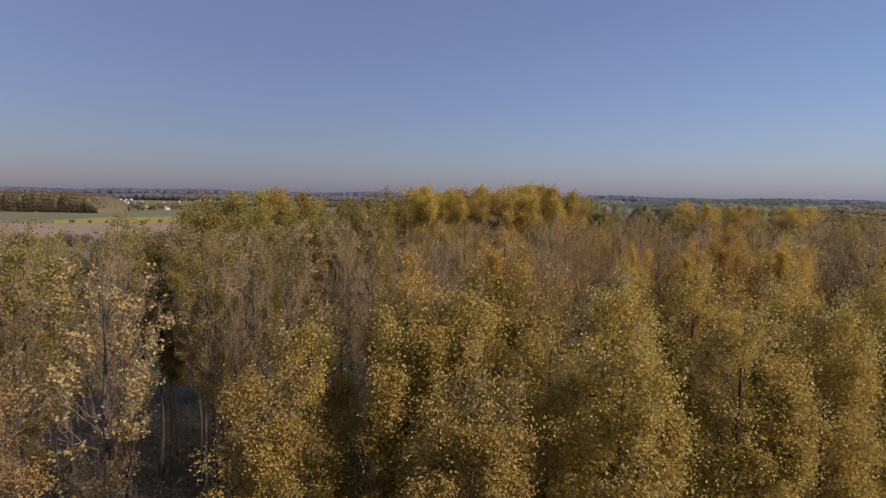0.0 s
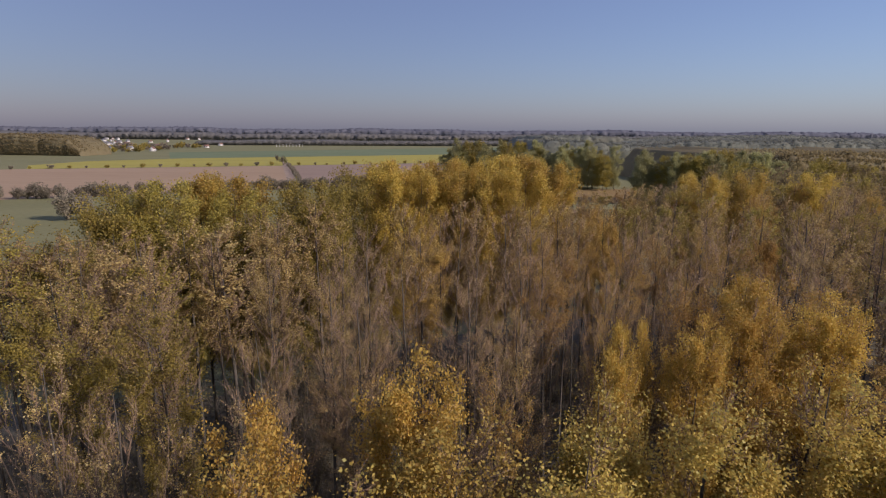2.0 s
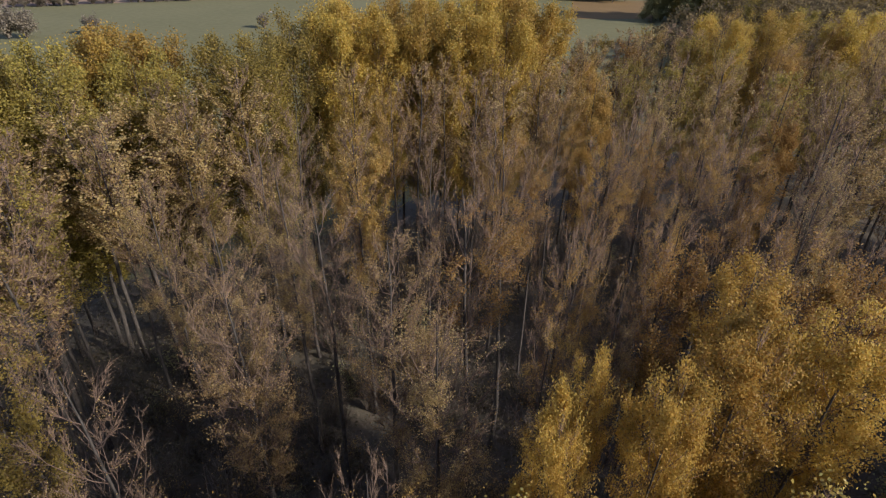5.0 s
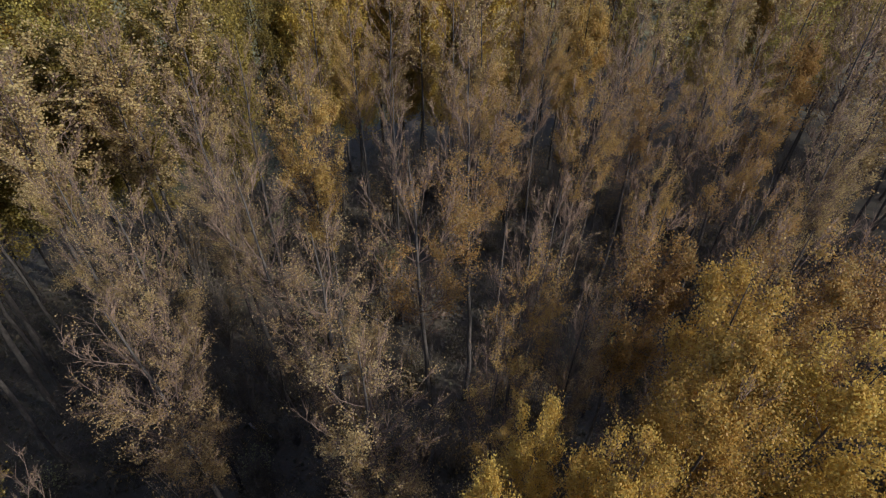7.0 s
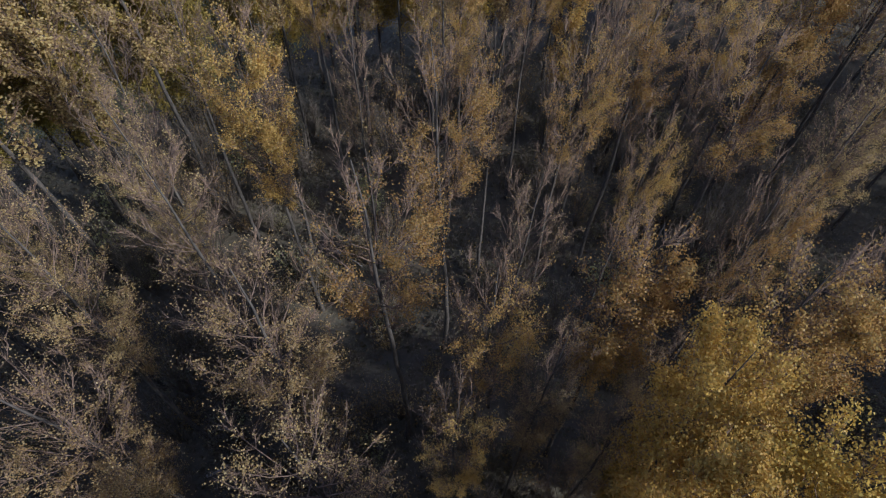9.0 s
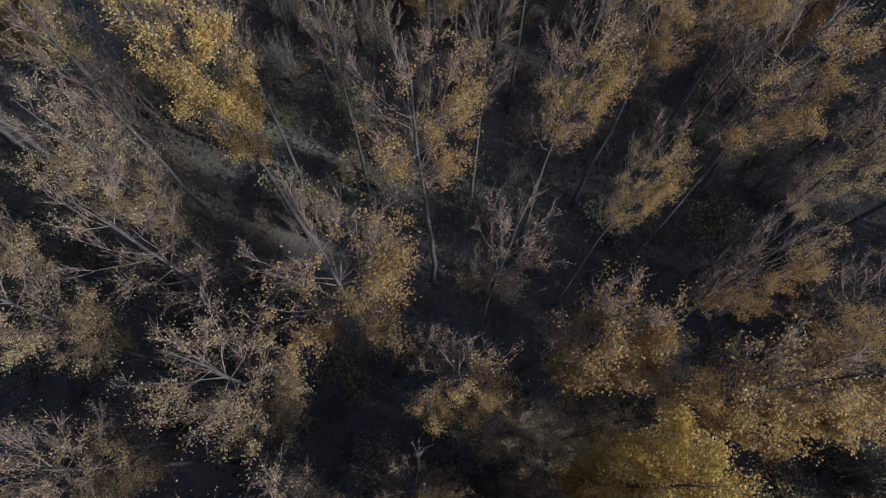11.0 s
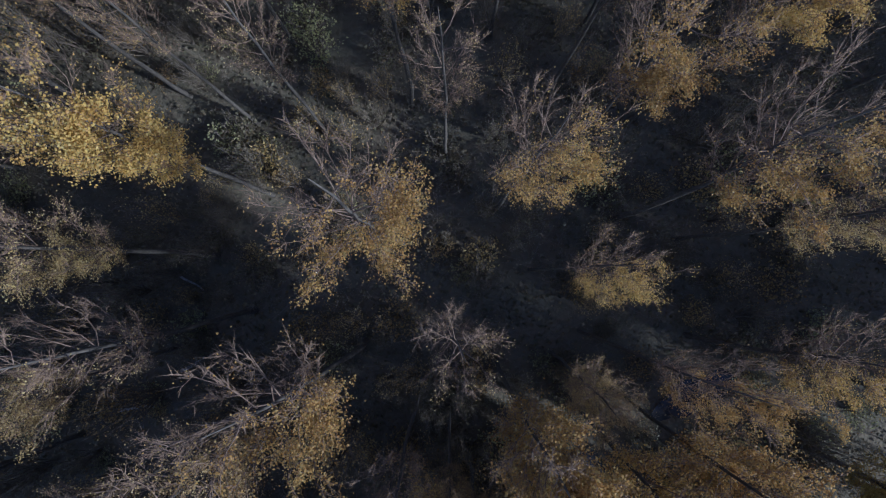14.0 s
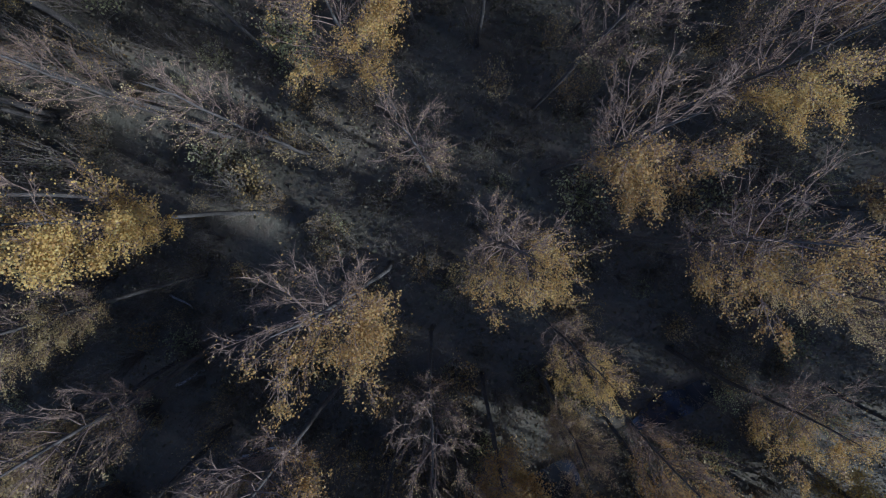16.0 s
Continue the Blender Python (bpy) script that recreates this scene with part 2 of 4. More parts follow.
def leaf_cards(rng, places, size):
    """Folded four-cornered leaves at the places."""
    n = len(places)
    d = rng.normal(size=(n, 3))
    d[:, 2] -= 0.25
    d = unit(d)
    side = unit(np.cross(d, rng.normal(size=(n, 3))))
    up = np.cross(d, side)
    s = (size * rng.uniform(0.7, 1.3, n))[:, None]
    tip = places + d * s
    mid = places + d * s * 0.45 + up * s * 0.12
    verts = np.stack([places, mid + side * s * 0.42, tip, mid - side * s * 0.42], 1).reshape(-1, 3)
    base = np.arange(n)[:, None] * 4
    return verts, np.concatenate([base + [0, 1, 2], base + [0, 2, 3]], 1).reshape(-1, 3)


def merge(chunks):
    verts, quads, off = [], [], 0
    for v, q in chunks:
        verts.append(v)
        quads.append(q + off)
        off += len(v)
    return np.concatenate(verts), quads


# ---- poplars ----
LEAF_SIDE = np.array([0.28, -0.96])


def make_poplar(seed, high, spread, leaves, leaf_size, leaf_mat, limbs, subs, twigs, mode, crown_from=0.46, thick=1.0, main=0, puff=0.0, steep=1.0, called="poplar_tree", shape=(0.4, 0.75, 1.0, 1.0, 0.8, 0.3)):
    """One poplar: trunk, branches and leaves under an Empty at its foot."""
    rng = np.random.default_rng(seed)
    root = new(called)
    # trunk
    k = 12
    h = np.linspace(0, 1, k)
    sway = np.cumsum(rng.normal(0, 0.06, (k, 2)), axis=0)
    lean = rng.normal(0, 0.35, 2)
    trunk = np.stack([sway[:, 0] + lean[0] * h**1.5, sway[:, 1] + lean[1] * h**1.5, h * high * 0.98], -1)
    trunk[0, :2] = 0
    r = 0.15 * (1 - h) ** 0.75 * (high / 27) + 0.015
    r[0] *= 1.35
    v, q = tubes(trunk[None], r[None], 7)
    part("trunk", mesh_of("poplar_trunk", v, [q], BARK, True), root)

    def on_trunk(hh):
        return np.stack([np.interp(hh, h, trunk[:, c]) for c in range(3)], -1)

    # limbs, rising steeply into a vase-shaped crown
    rel = (np.arange(limbs) + rng.uniform(0, 0.9, limbs)) / limbs
    tip = high * (crown_from + (1.0 - crown_from) * rel**0.85)
    az = np.arange(limbs) * 2.39996 + rng.normal(0, 0.35, limbs)
    reach = 0.88 * spread * np.interp(rel, [0, 0.22, 0.5, 0.78, 0.92, 1.0], shape) * rng.uniform(0.5, 1.0, limbs) ** 0.5
    rise = np.minimum(reach * rng.uniform(1.05, 2.0, limbs) * steep + 0.5, tip - 0.14 * high)
    start = on_trunk((tip - rise) / high)
    out = np.stack([np.cos(az), np.sin(az)], -1)
    s = np.linspace(0, 1, 5)
    limb = np.zeros((limbs, 5, 3))
    limb[:, :, :2] = start[:, None, :2] + out[:, None] * (reach[:, None] * (s**0.8)[None])[..., None]
    limb[:, :, 2] = start[:, 2:3] + rise[:, None] * (s**1.25)[None]
    limb[:, 1:4] += rng.normal(0, 0.07, (limbs, 3, 3)) * reach[:, None, None] * 0.42
    lr = (0.005 + 0.008 * reach[:, None]) * (1 - s)[None] ** 0.8 * min(thick, 1.1) + 0.005
    big = np.argsort(-reach)[:main]
    for n in big:
        v, q = tubes(limb[n:n + 1], lr[n:n + 1], 5)
        part("limb", mesh_of("poplar_limb", v, [q], TWIG, True), root)
    rest = np.setdiff1d(np.arange(limbs), big)
    chunks = [tubes(limb[rest], lr[rest], 4)]
    # side branches along the limbs
    li = np.repeat(np.arange(limbs), subs)
    u = rng.uniform(0.22, 0.98, len(li))
    f = u * 4
    i0 = np.minimum(f.astype(int), 3)
    sub0 = limb[li, i0] + (limb[li, i0 + 1] - limb[li, i0]) * (f - i0)[:, None]
    fwd = unit(limb[li, i0 + 1] - limb[li, i0])
    way = unit(fwd * 1.1 + unit(rng.normal(size=(len(li), 3))) * 0.72 + np.array([0, 0, 0.12]))
    sl = (0.45 + 0.4 * reach[li]) * rng.uniform(0.5, 1.2, len(li)) * (1.2 - 0.6 * u)
    sub = np.stack([sub0, sub0 + way * (sl * 0.5)[:, None], sub0 + unit(way + [0, 0, 0.22]) * sl[:, None]], 1)
    chunks.append(tubes(sub, np.array([[0.0125, 0.0095, 0.005]]) * min(thick, 1.2) * np.ones((len(li), 1)), 3))
    # twigs
    si = np.repeat(np.arange(len(li)), twigs)
    w = rng.uniform(0.15, 1.0, len(si))
    t0 = np.where((w < 0.5)[:, None], sub[si, 0] + (sub[si, 1] - sub[si, 0]) * (w * 2)[:, None], sub[si, 1] + (sub[si, 2] - sub[si, 1]) * (w * 2 - 1)[:, None])
    tw = unit(way[si] * 1.1 + unit(rng.normal(size=(len(si), 3))) * 0.72 + np.array([0, 0, 0.25]))
    tl = rng.uniform(0.35, 0.95, len(si)) * (0.6 + 0.25 * spread / 2.5)
    t1 = t0 + tw * tl[:, None]
    v, q = merge(chunks)
    part("branchwork", mesh_of("poplar_branchwork", v, q, TWIG), root)
    v, q = spikes(t0, t1, 0.009 * thick)
    part("twigwork", mesh_of("poplar_twigwork", v, [q], FINE), root)
    # leaves on the twigs, by how leafy that side of the crown still is
    if leaves:
        mid = on_trunk(np.clip(t1[:, 2] / high, 0, 1))
        off = t1[:, :2] - mid[:, :2]
        zr = t1[:, 2] / high
        if mode == "full":
            wgt = np.clip(0.42 + 0.8 * (off @ LEAF_SIDE) / spread, 0.12, 1.2) * np.clip((1.005 - zr) * 9, 0.3, 1)
        elif mode == "even":
            wgt = 0.5 + np.clip(np.linalg.norm(off, axis=1) / spread, 0, 1) + np.clip((zr - 0.85) * 4, 0, 0.6)
        elif mode == "side":
            wgt = np.clip((off @ LEAF_SIDE) / spread * 1.9 + 0.08, 0.02, 0.7) * np.clip((1.0 - zr) * 14, 0.35, 1) * np.clip((zr - crown_from) * 9, 0.1, 1)
        else:
            wgt = np.clip(0.25 + (off @ LEAF_SIDE) / spread * 0.5, 0.08, 1)
        lump = np.array([noise.noise(Vector(p) * 0.55 + Vector((seed, 0, 0))) for p in t1[:: max(1, twigs)]])
        lump = np.repeat(lump, max(1, twigs))[: len(t1)]
        tuft = rng.lognormal(0, 0.45, len(li))[si] * rng.lognormal(0, 0.25, limbs)[li[si]]
        wgt = wgt * tuft * (0.3 + w)
        wgt = wgt * np.clip(0.62 + 1.5 * lump, 0.22 if puff > 0.15 else 0.03, 1.6)
        pick = rng.choice(len(t1), leaves, p=wgt / wgt.sum())
        places = t0[pick] + (t1[pick] - t0[pick]) * rng.uniform(0.2, 1.25, (leaves, 1)) + rng.normal(0, puff or 0.07 + leaf_size * 0.2, (leaves, 3))
        v, q = leaf_cards(rng, places, leaf_size)
        part("foliage", mesh_of("poplar_foliage", v, [q], leaf_mat), root)
    return root


KINDS = {
    "Y": dict(mode="even", leaves=42000, leaf_size=0.105, leaf_mat=AMBER, limbs=46, subs=9, twigs=6, spread=2.5, crown_from=0.42, main=6, puff=0.18),
    "N": dict(mode="full", leaves=17000, leaf_size=0.10, leaf_mat=YELLOW, limbs=40, subs=9, twigs=8, spread=2.5, crown_from=0.55, main=6, puff=0.12),
    "F": dict(mode="full", leaves=68000, leaf_size=0.11, leaf_mat=GOLD, limbs=80, subs=9, twigs=5, spread=2.5, crown_from=0.14, main=6, puff=0.22, shape=(0.9, 1.0, 1.0, 0.95, 0.8, 0.35)),
    "A": dict(mode="full", leaves=60000, leaf_size=0.105, leaf_mat=RUST, limbs=80, subs=9, twigs=5, spread=2.5, crown_from=0.14, main=6, puff=0.22, shape=(0.9, 1.0, 1.0, 0.95, 0.8, 0.35)),
    "V": dict(mode="thin", leaves=7000, leaf_size=0.085, leaf_mat=BROWN, limbs=30, subs=10, twigs=8, spread=3.0, crown_from=0.55, main=18, thick=1.2, steep=2.4),
    "O": dict(mode="full", leaves=19000, leaf_size=0.11, leaf_mat=OLIVE, limbs=42, subs=9, twigs=7, spread=2.7, crown_from=0.48, main=6, puff=0.15),
    "M": dict(mode="side", leaves=8500, leaf_size=0.068, leaf_mat=YELLOW, limbs=30, subs=10, twigs=6, spread=2.7, crown_from=0.66, main=12),
    "S": dict(mode="thin", leaves=13000, leaf_size=0.062, leaf_mat=BROWN, limbs=36, subs=10, twigs=7, spread=2.6, crown_from=0.54, main=12),
    "B": dict(mode="thin", leaves=900, leaf_size=0.065, leaf_mat=BROWN, limbs=26, subs=9, twigs=6, spread=2.4, crown_from=0.6, main=12),
    "y": dict(mode="full", leaves=20000, leaf_size=0.14, leaf_mat=YELLOW, limbs=40, subs=7, twigs=5, spread=2.6, crown_from=0.36, thick=1.2, puff=0.22),
    "o": dict(mode="full", leaves=20000, leaf_size=0.14, leaf_mat=OLIVE, limbs=40, subs=7, twigs=5, spread=2.8, crown_from=0.36, thick=1.2, puff=0.22),
    "e": dict(mode="even", leaves=42000, leaf_size=0.17, leaf_mat=PALE_GOLD, limbs=70, subs=7, twigs=5, spread=4.0, crown_from=0.3, thick=1.4, puff=0.33, shape=(0.5, 0.8, 1.0, 1.0, 0.9, 0.55)),
    "f": dict(mode="even", leaves=42000, leaf_size=0.17, leaf_mat=OLIVE, limbs=70, subs=7, twigs=5, spread=4.0, crown_from=0.3, thick=1.4, puff=0.33, shape=(0.5, 0.8, 1.0, 1.0, 0.9, 0.55)),
    "s": dict(mode="thin", leaves=3800, leaf_size=0.15, leaf_mat=BROWN, limbs=30, subs=8, twigs=5, spread=2.5, crown_from=0.54, thick=1.7),
    "t": dict(mode="even", leaves=4600, leaf_size=0.15, leaf_mat=OLIVE, limbs=30, subs=8, twigs=5, spread=2.5, crown_from=0.54, thick=1.6, puff=0.12),
    "b": dict(mode="thin", leaves=1600, leaf_size=0.14, leaf_mat=BROWN, limbs=30, subs=8, twigs=6, spread=2.4, crown_from=0.56, thick=1.7),
    "g": dict(called="stand_tree", mode="even", leaves=11000, leaf_size=0.42, leaf_mat=GREEN, limbs=34, subs=4, twigs=3, spread=5.0, crown_from=0.08, thick=2.0, puff=0.6, shape=(0.75, 0.95, 1.0, 0.95, 0.75, 0.35)),
    "w": dict(called="stand_tree", mode="even", leaves=11000, leaf_size=0.42, leaf_mat=OLIVE, limbs=34, subs=4, twigs=3, spread=5.0, crown_from=0.08, thick=2.0, puff=0.6, shape=(0.75, 0.95, 1.0, 0.95, 0.75, 0.35)),
    "h": dict(called="stand_tree", mode="even", leaves=4600, leaf_size=0.45, leaf_mat=WOOD_BROWN, limbs=30, subs=4, twigs=3, spread=4.4, crown_from=0.10, thick=2.5, puff=0.5, shape=(0.8, 0.95, 1.0, 0.9, 0.6, 0.2)),
}
COPIES = {"A": 1, "V": 2, "F": 3, "N": 2, "Y": 3, "O": 2, "M": 4, "S": 3, "B": 3, "y": 2, "o": 2, "e": 2, "f": 2, "s": 3, "t": 3, "b": 3, "g": 3, "w": 2, "h": 3}
LABELS = {
    "Y": "tall poplar with dense golden yellow autumn leaves",
    "N": "tall poplar thinning on top with golden side leaves",
    "F": "poplar leafy almost to the ground with golden leaves",
    "A": "poplar leafy almost to the ground with rusty orange leaves",
    "V": "pale many-stemmed bare poplar forking low into a vase",
    "O": "tall poplar with olive and yellow autumn leaves",
    "M": "tall poplar, bare on top with yellow leaves on one side",
    "S": "tall poplar with thin brown leaves on pale ascending twigs",
    "B": "nearly bare tall poplar with pale ascending branches",
    "t": "tall poplar with sparse tan and olive autumn leaves",
    "e": "broad golden poplar in the row edging the plantation",
    "f": "broad olive-green poplar in the row edging the plantation",
    "g": "broad green poplar at the edge of a distant stand",
    "h": "broad poplar with dull brown autumn leaves beyond the plantation",
    "w": "broad poplar with dull yellow-green leaves in a distant stand",
}
stock, used = {}, {}


def plant(kind, x, y, high=27.3, spread=0.0, turn=None):
    """Set one poplar of a kind at (x, y)."""
    n = used.get(kind, 0)
    used[kind] = n + 1
    which = n % COPIES[kind]
    base = KINDS[kind]["spread"]
    fresh = (kind, which) not in stock
    if fresh:
        stock[kind, which] = make_poplar(100 * ord(kind) + which, 27.3, **KINDS[kind])
        tagged(stock[kind, which], LABELS.get(kind) or LABELS[kind.upper()], "tree", "poplars of the plantation" if kind not in "gwh" else "poplars of the distant stand")
    wide = (spread or base) / base
    if turn is None:
        turn = random.uniform(-28, 28)
    m = pose(x, y, 0, 0, 0, turn) @ Matrix.Diagonal((wide, wide, high / 27.3, 1))
    if fresh:
        stock[kind, which].matrix_basis = m
        return stock[kind, which]
    ob = copy_thing(stock[kind, which], Matrix.Identity(4))
    ob.matrix_basis = m
    return ob


# the trees over which the flight goes: kind, x, y, height, crown radius
NEAR = [
    ("M", 12.9, 55.6, 28.3, 3.2), ("M", 19.7, 58.3, 27.5, 2.6), ("B", 16.1, 62.5, 25.5, 2.1), ("M", 24.5, 62.6, 27.5, 3.1),
    ("M", 29.0, 58.0, 27.5, 3.3), ("B", 7.4, 63.6, 26.2, 2.0), ("M", 13.3, 66.5, 27.0, 2.9), ("N", 2.8, 59.4, 28.0, 2.5),
    ("M", 22.6, 54.0, 25.8, 1.8), ("B", 16.3, 50.8, 25.6, 2.2), ("B", 1.8, 50.5, 27.0, 2.8), ("M", 30.0, 65.5, 27.0, 3.0),
    ("M", 34.6, 49.2, 20.5, 3.0), ("B", 1.5, 64.8, 26.0, 2.0), ("B", 23.7, 67.5, 26.3, 2.3),
    ("S", -1.3, 54.6, 27.0, 2.7), ("M", 10.2, 48.4, 28.2, 3.4), ("N", 20.2, 47.1, 27.4, 2.4), ("M", 14.4, 45.0, 27.2, 2.2),
    ("S", 5.6, 45.0, 27.3, 3.1), ("S", 8.6, 40.0, 26.7, 2.9), ("S", -0.3, 42.0, 26.9, 3.0), ("S", -3.6, 47.8, 26.7, 2.9),
    ("B", -4.2, 36.9, 26.6, 2.3), ("S", -2.6, 32.4, 26.0, 2.1), ("O", -11.0, 41.0, 27.0, 2.5), ("O", -18.2, 44.0, 27.6, 3.0),
    ("V", -19.6, 33.7, 27.4, 2.7), ("V", -12.8, 34.0, 26.2, 2.7), ("V", -8.5, 31.8, 26.3, 2.8), ("A", -17.2, 20.4, 25.4, 2.3), ("F", -6.0, 25.0, 25.2, 2.4),
    ("F", -6.9, 20.8, 24.0, 2.4), ("F", -1.7, 24.6, 26.8, 2.7), ("F", 1.2, 25.2, 26.8, 2.7), ("F", 4.2, 28.0, 27.0, 2.8),
    ("Y", -1.7, 26.9, 27.5, 2.0), ("Y", 2.7, 30.0, 28.3, 2.1), ("M", 6.4, 32.5, 27.3, 2.0), ("Y", 11.8, 35.2, 27.3, 1.25),
    ("Y", 13.6, 37.3, 26.9, 1.1), ("M", 13.0, 40.8, 26.0, 1.7), ("S", 16.6, 43.6, 26.2, 1.6), ("Y", 15.7, 36.4, 27.5, 1.6), ("Y", 19.4, 38.6, 28.4, 2.1), ("Y", 21.3, 41.2, 28.0, 2.2),
    ("Y", 23.4, 39.4, 27.8, 2.3), ("M", 26.4, 49.4, 27.0, 2.0), ("N", 25.3, 44.8, 28.1, 2.4), ("N", 28.6, 45.6, 27.6, 2.4),
    ("S", 33.6, 56.5, 27.2, 2.4), ("S", -8.5, 52.5, 26.8, 2.5), ("B", -5.0, 60.5, 27.0, 2.5), ("B", -3.8, 67.0, 27.0, 2.5),
    ("M", 19.3, 72.0, 27.0, 2.5), ("S", 26.5, 73.0, 27.0, 2.5), ("M", 4.2, 71.0, 27.5, 2.5), ("B", 35.0, 69.5, 27.0, 2.5),
    ("F", 27.0, 34.0, 27.0, 2.9), ("Y", 31.5, 39.0, 27.3, 2.5), ("F", 8.4, 27.3, 26.6, 2.8), ("F", 13.4, 29.6, 26.9, 2.9),
    ("F", 18.5, 31.2, 27.0, 2.9), ("F", 7.0, 21.0, 25.6, 2.9), ("F", 12.6, 23.0, 26.0, 2.9), ("F", 1.0, 19.4, 24.6, 2.7),
    ("F", 17.8, 25.4, 26.2, 2.5), ("F", 23.2, 28.6, 26.6, 2.5), ("F", 29.0, 29.6, 26.8, 2.5), ("F", 34.6, 34.0, 27.0, 2.5), ("F", 4.4, 23.0, 25.4, 2.2), ("F", 10.0, 31.4, 26.6, 2.3),
    ("S", 20.6, 43.6, 18.0, 2.2), ("S", 18.2, 40.8, 19.0, 1.9), ("S", 24.4, 47.6, 18.0, 2.2),
    # added as leafy cover in the corner and to shade the floor there
    ("F", 45.6, 40.0, 23.0, 2.6), ("O", 47.4, 46.0, 23.0, 2.6),
]
for row in NEAR:
    plant(*row)

# the rest of the plantation: staggered rows with gaps
rng0 = random.Random(7)


def edge_y(x):
    """The far edge of the plantation."""
    return np.interp(x, [-60, -30, -21, -12, -4, 4, 14, 20, 36, 56, 90], [63, 65, 69, 72, 82, 89, 94, 99, 104, 112, 120])


taken = [(x, y) for _, x, y, *_ in NEAR]
for j in range(17):
    for i in range(25):
        x = -50 + 6.2 * i + (j % 2) * 2.9 + rng0.uniform(-0.9, 0.9)
        y = 19 + 6.0 * j + rng0.uniform(-0.9, 0.9)
        if y > edge_y(x) - 3 or any((x - a) ** 2 + (y - b) ** 2 < 4.6**2 for a, b in taken):
            continue
        # rows kept right of the view are unseen trees, added to shade the floor
        if (y < 73 and -12 < x < 37 and y > 30) or (43 < y < 57 and 22 < x < 42) or (y < 66 and -12 < x < 6) or (y < 34 and x > -12) or (44 < x < 0.78 * y + 6 and y < 52) or (x < -24 and y < 30):
            continue
        if x < -10:
            kind = rng0.choice("stsbto")
        elif y < 47:
            kind = "y"
        elif y < 68:
            kind = rng0.choice("sytb")
        else:
            kind = rng0.choice("stbsy" if x > 16 else "stbs")
        taken.append((x, y))
        plant(kind, x, y, 27 + rng0.uniform(-1.2, 1.2), 2.65 + rng0.uniform(-0.4, 0.5))

for n in range(26):
    x = 17 + 2.7 * n + rng0.uniform(-0.8, 0.8)
    plant(rng0.choice("stsby"), x, edge_y(x) + rng0.uniform(-4, 5), 27.5 + rng0.uniform(-1.5, 1.0), 3.4)

# the taller golden row along the far edge
for kind, x, y, high, wide in [
    ("e", 12.2, 92.0, 31.4, 4.6), ("e", 17.3, 92.8, 31.0, 4.8), ("e", 14.6, 97.0, 31.5, 4.6), ("e", 8.6, 93.5, 30.6, 4.2), ("e", 3.6, 92.0, 30.8, 4.8), ("e", -0.6, 90.2, 30.4, 4.4),
    ("e", -4.5, 91.0, 30.7, 4.6), ("e", 20.6, 95.0, 30.4, 4.2), ("f", -7.2, 84.5, 29.8, 4.2), ("f", -12.6, 77.0, 29.6, 4.4), ("f", -10.0, 78.4, 29.2, 4.2), ("e", -23.4, 75.0, 30.3, 4.4), ("e", -20.2, 76.4, 30.6, 4.6), ("f", -18.6, 72.6, 29.0, 4.0),
    ("f", -27.8, 66.6, 29.8, 4.6), ("f", -25.2, 69.0, 30.2, 4.6), ("f", -28.4, 70.2, 29.0, 4.0), ("o", -23.4, 67.6, 27.6, 4.0), ("o", -14.6, 70.6, 27.8, 4.0), ("s", -29.6, 57.0, 26.6, 4.0), ("s", -22.6, 58.6, 27.0, 4.0), ("s", -16.0, 63.4, 27.2, 4.0), ("b", -19.4, 54.0, 27.0, 3.8), ("s", -12.4, 66.6, 27.2, 3.6), ("e", 55.8, 106.6, 28.4, 4.4), ("e", 44.0, 97.0, 28.6, 4.0), ("e", 68.0, 108.0, 28.4, 4.4),
    ("e", 1.5, 87.0, 29.5, 4.2), ("e", 6.5, 89.0, 30.0, 4.2), ("e", -2.6, 85.6, 29.6, 3.8),
    ("e", 11.0, 88.2, 29.8, 4.2), ("e", 15.8, 88.0, 29.4, 4.0), ("s", -36.0, 65.5, 24.5, 4.2), ("s", -42.0, 63.0, 24.0, 4.2), ("o", -31.0, 62.0, 26.0, 4.0), ("b", -48.0, 61.0, 24.0, 4.2), ("s", -33.5, 58.0, 26.0, 4.0), ("o", -38.0, 57.0, 25.6, 4.0),
    ("s", -16.6, 69.0, 27.6, 3.8), ("s", -21.0, 66.0, 27.0, 3.8), ("b", -25.4, 61.6, 26.8, 3.8), ("s", -9.6, 72.5, 27.4, 3.6),
]:
    plant(kind, x, y, high + (1.0 if x > -10 else 0.0), wide)


# ---- ground and fields ----
def sheet(name, corners, z, material, label, category="ground", kind="structure"):
    me = bpy.data.meshes.new(name)
    me.from_pydata([(x, y, z) for x, y in corners], [], [list(range(len(corners)))])
    me.materials.append(material)
    return tagged(new(name, me), label, category, kind=kind)


sheet("ground", [(-4800, -2500), (4800, -2500), (4800, 4800), (-4800, 4800)], 0.0, MEADOW_M, "green autumn meadow grass reaching to the horizon")
# forest floor, gently uneven
gx, gy = np.meshgrid(np.linspace(-70, 100, 86), np.linspace(-40, 130, 86))
gz = 0.1 + 0.22 * (np.sin(gx * 0.31 + 1.3 * np.sin(gy * 0.17)) * np.cos(gy * 0.27 + np.sin(gx * 0.13)) + 0.6)
edge = (gy > edge_y(gx) + 15) | (gx < -60)
gz[edge] = 0.03
pts = np.stack([gx, np.minimum(gy, edge_y(gx) + 16), gz], -1).reshape(-1, 3)
nx = gx.shape[1]
ii, jj = np.meshgrid(np.arange(gx.shape[0] - 1), np.arange(nx - 1), indexing="ij")
qd = np.stack([ii * nx + jj, ii * nx + jj + 1, (ii + 1) * nx + jj + 1, (ii + 1) * nx + jj], -1).reshape(-1, 4)
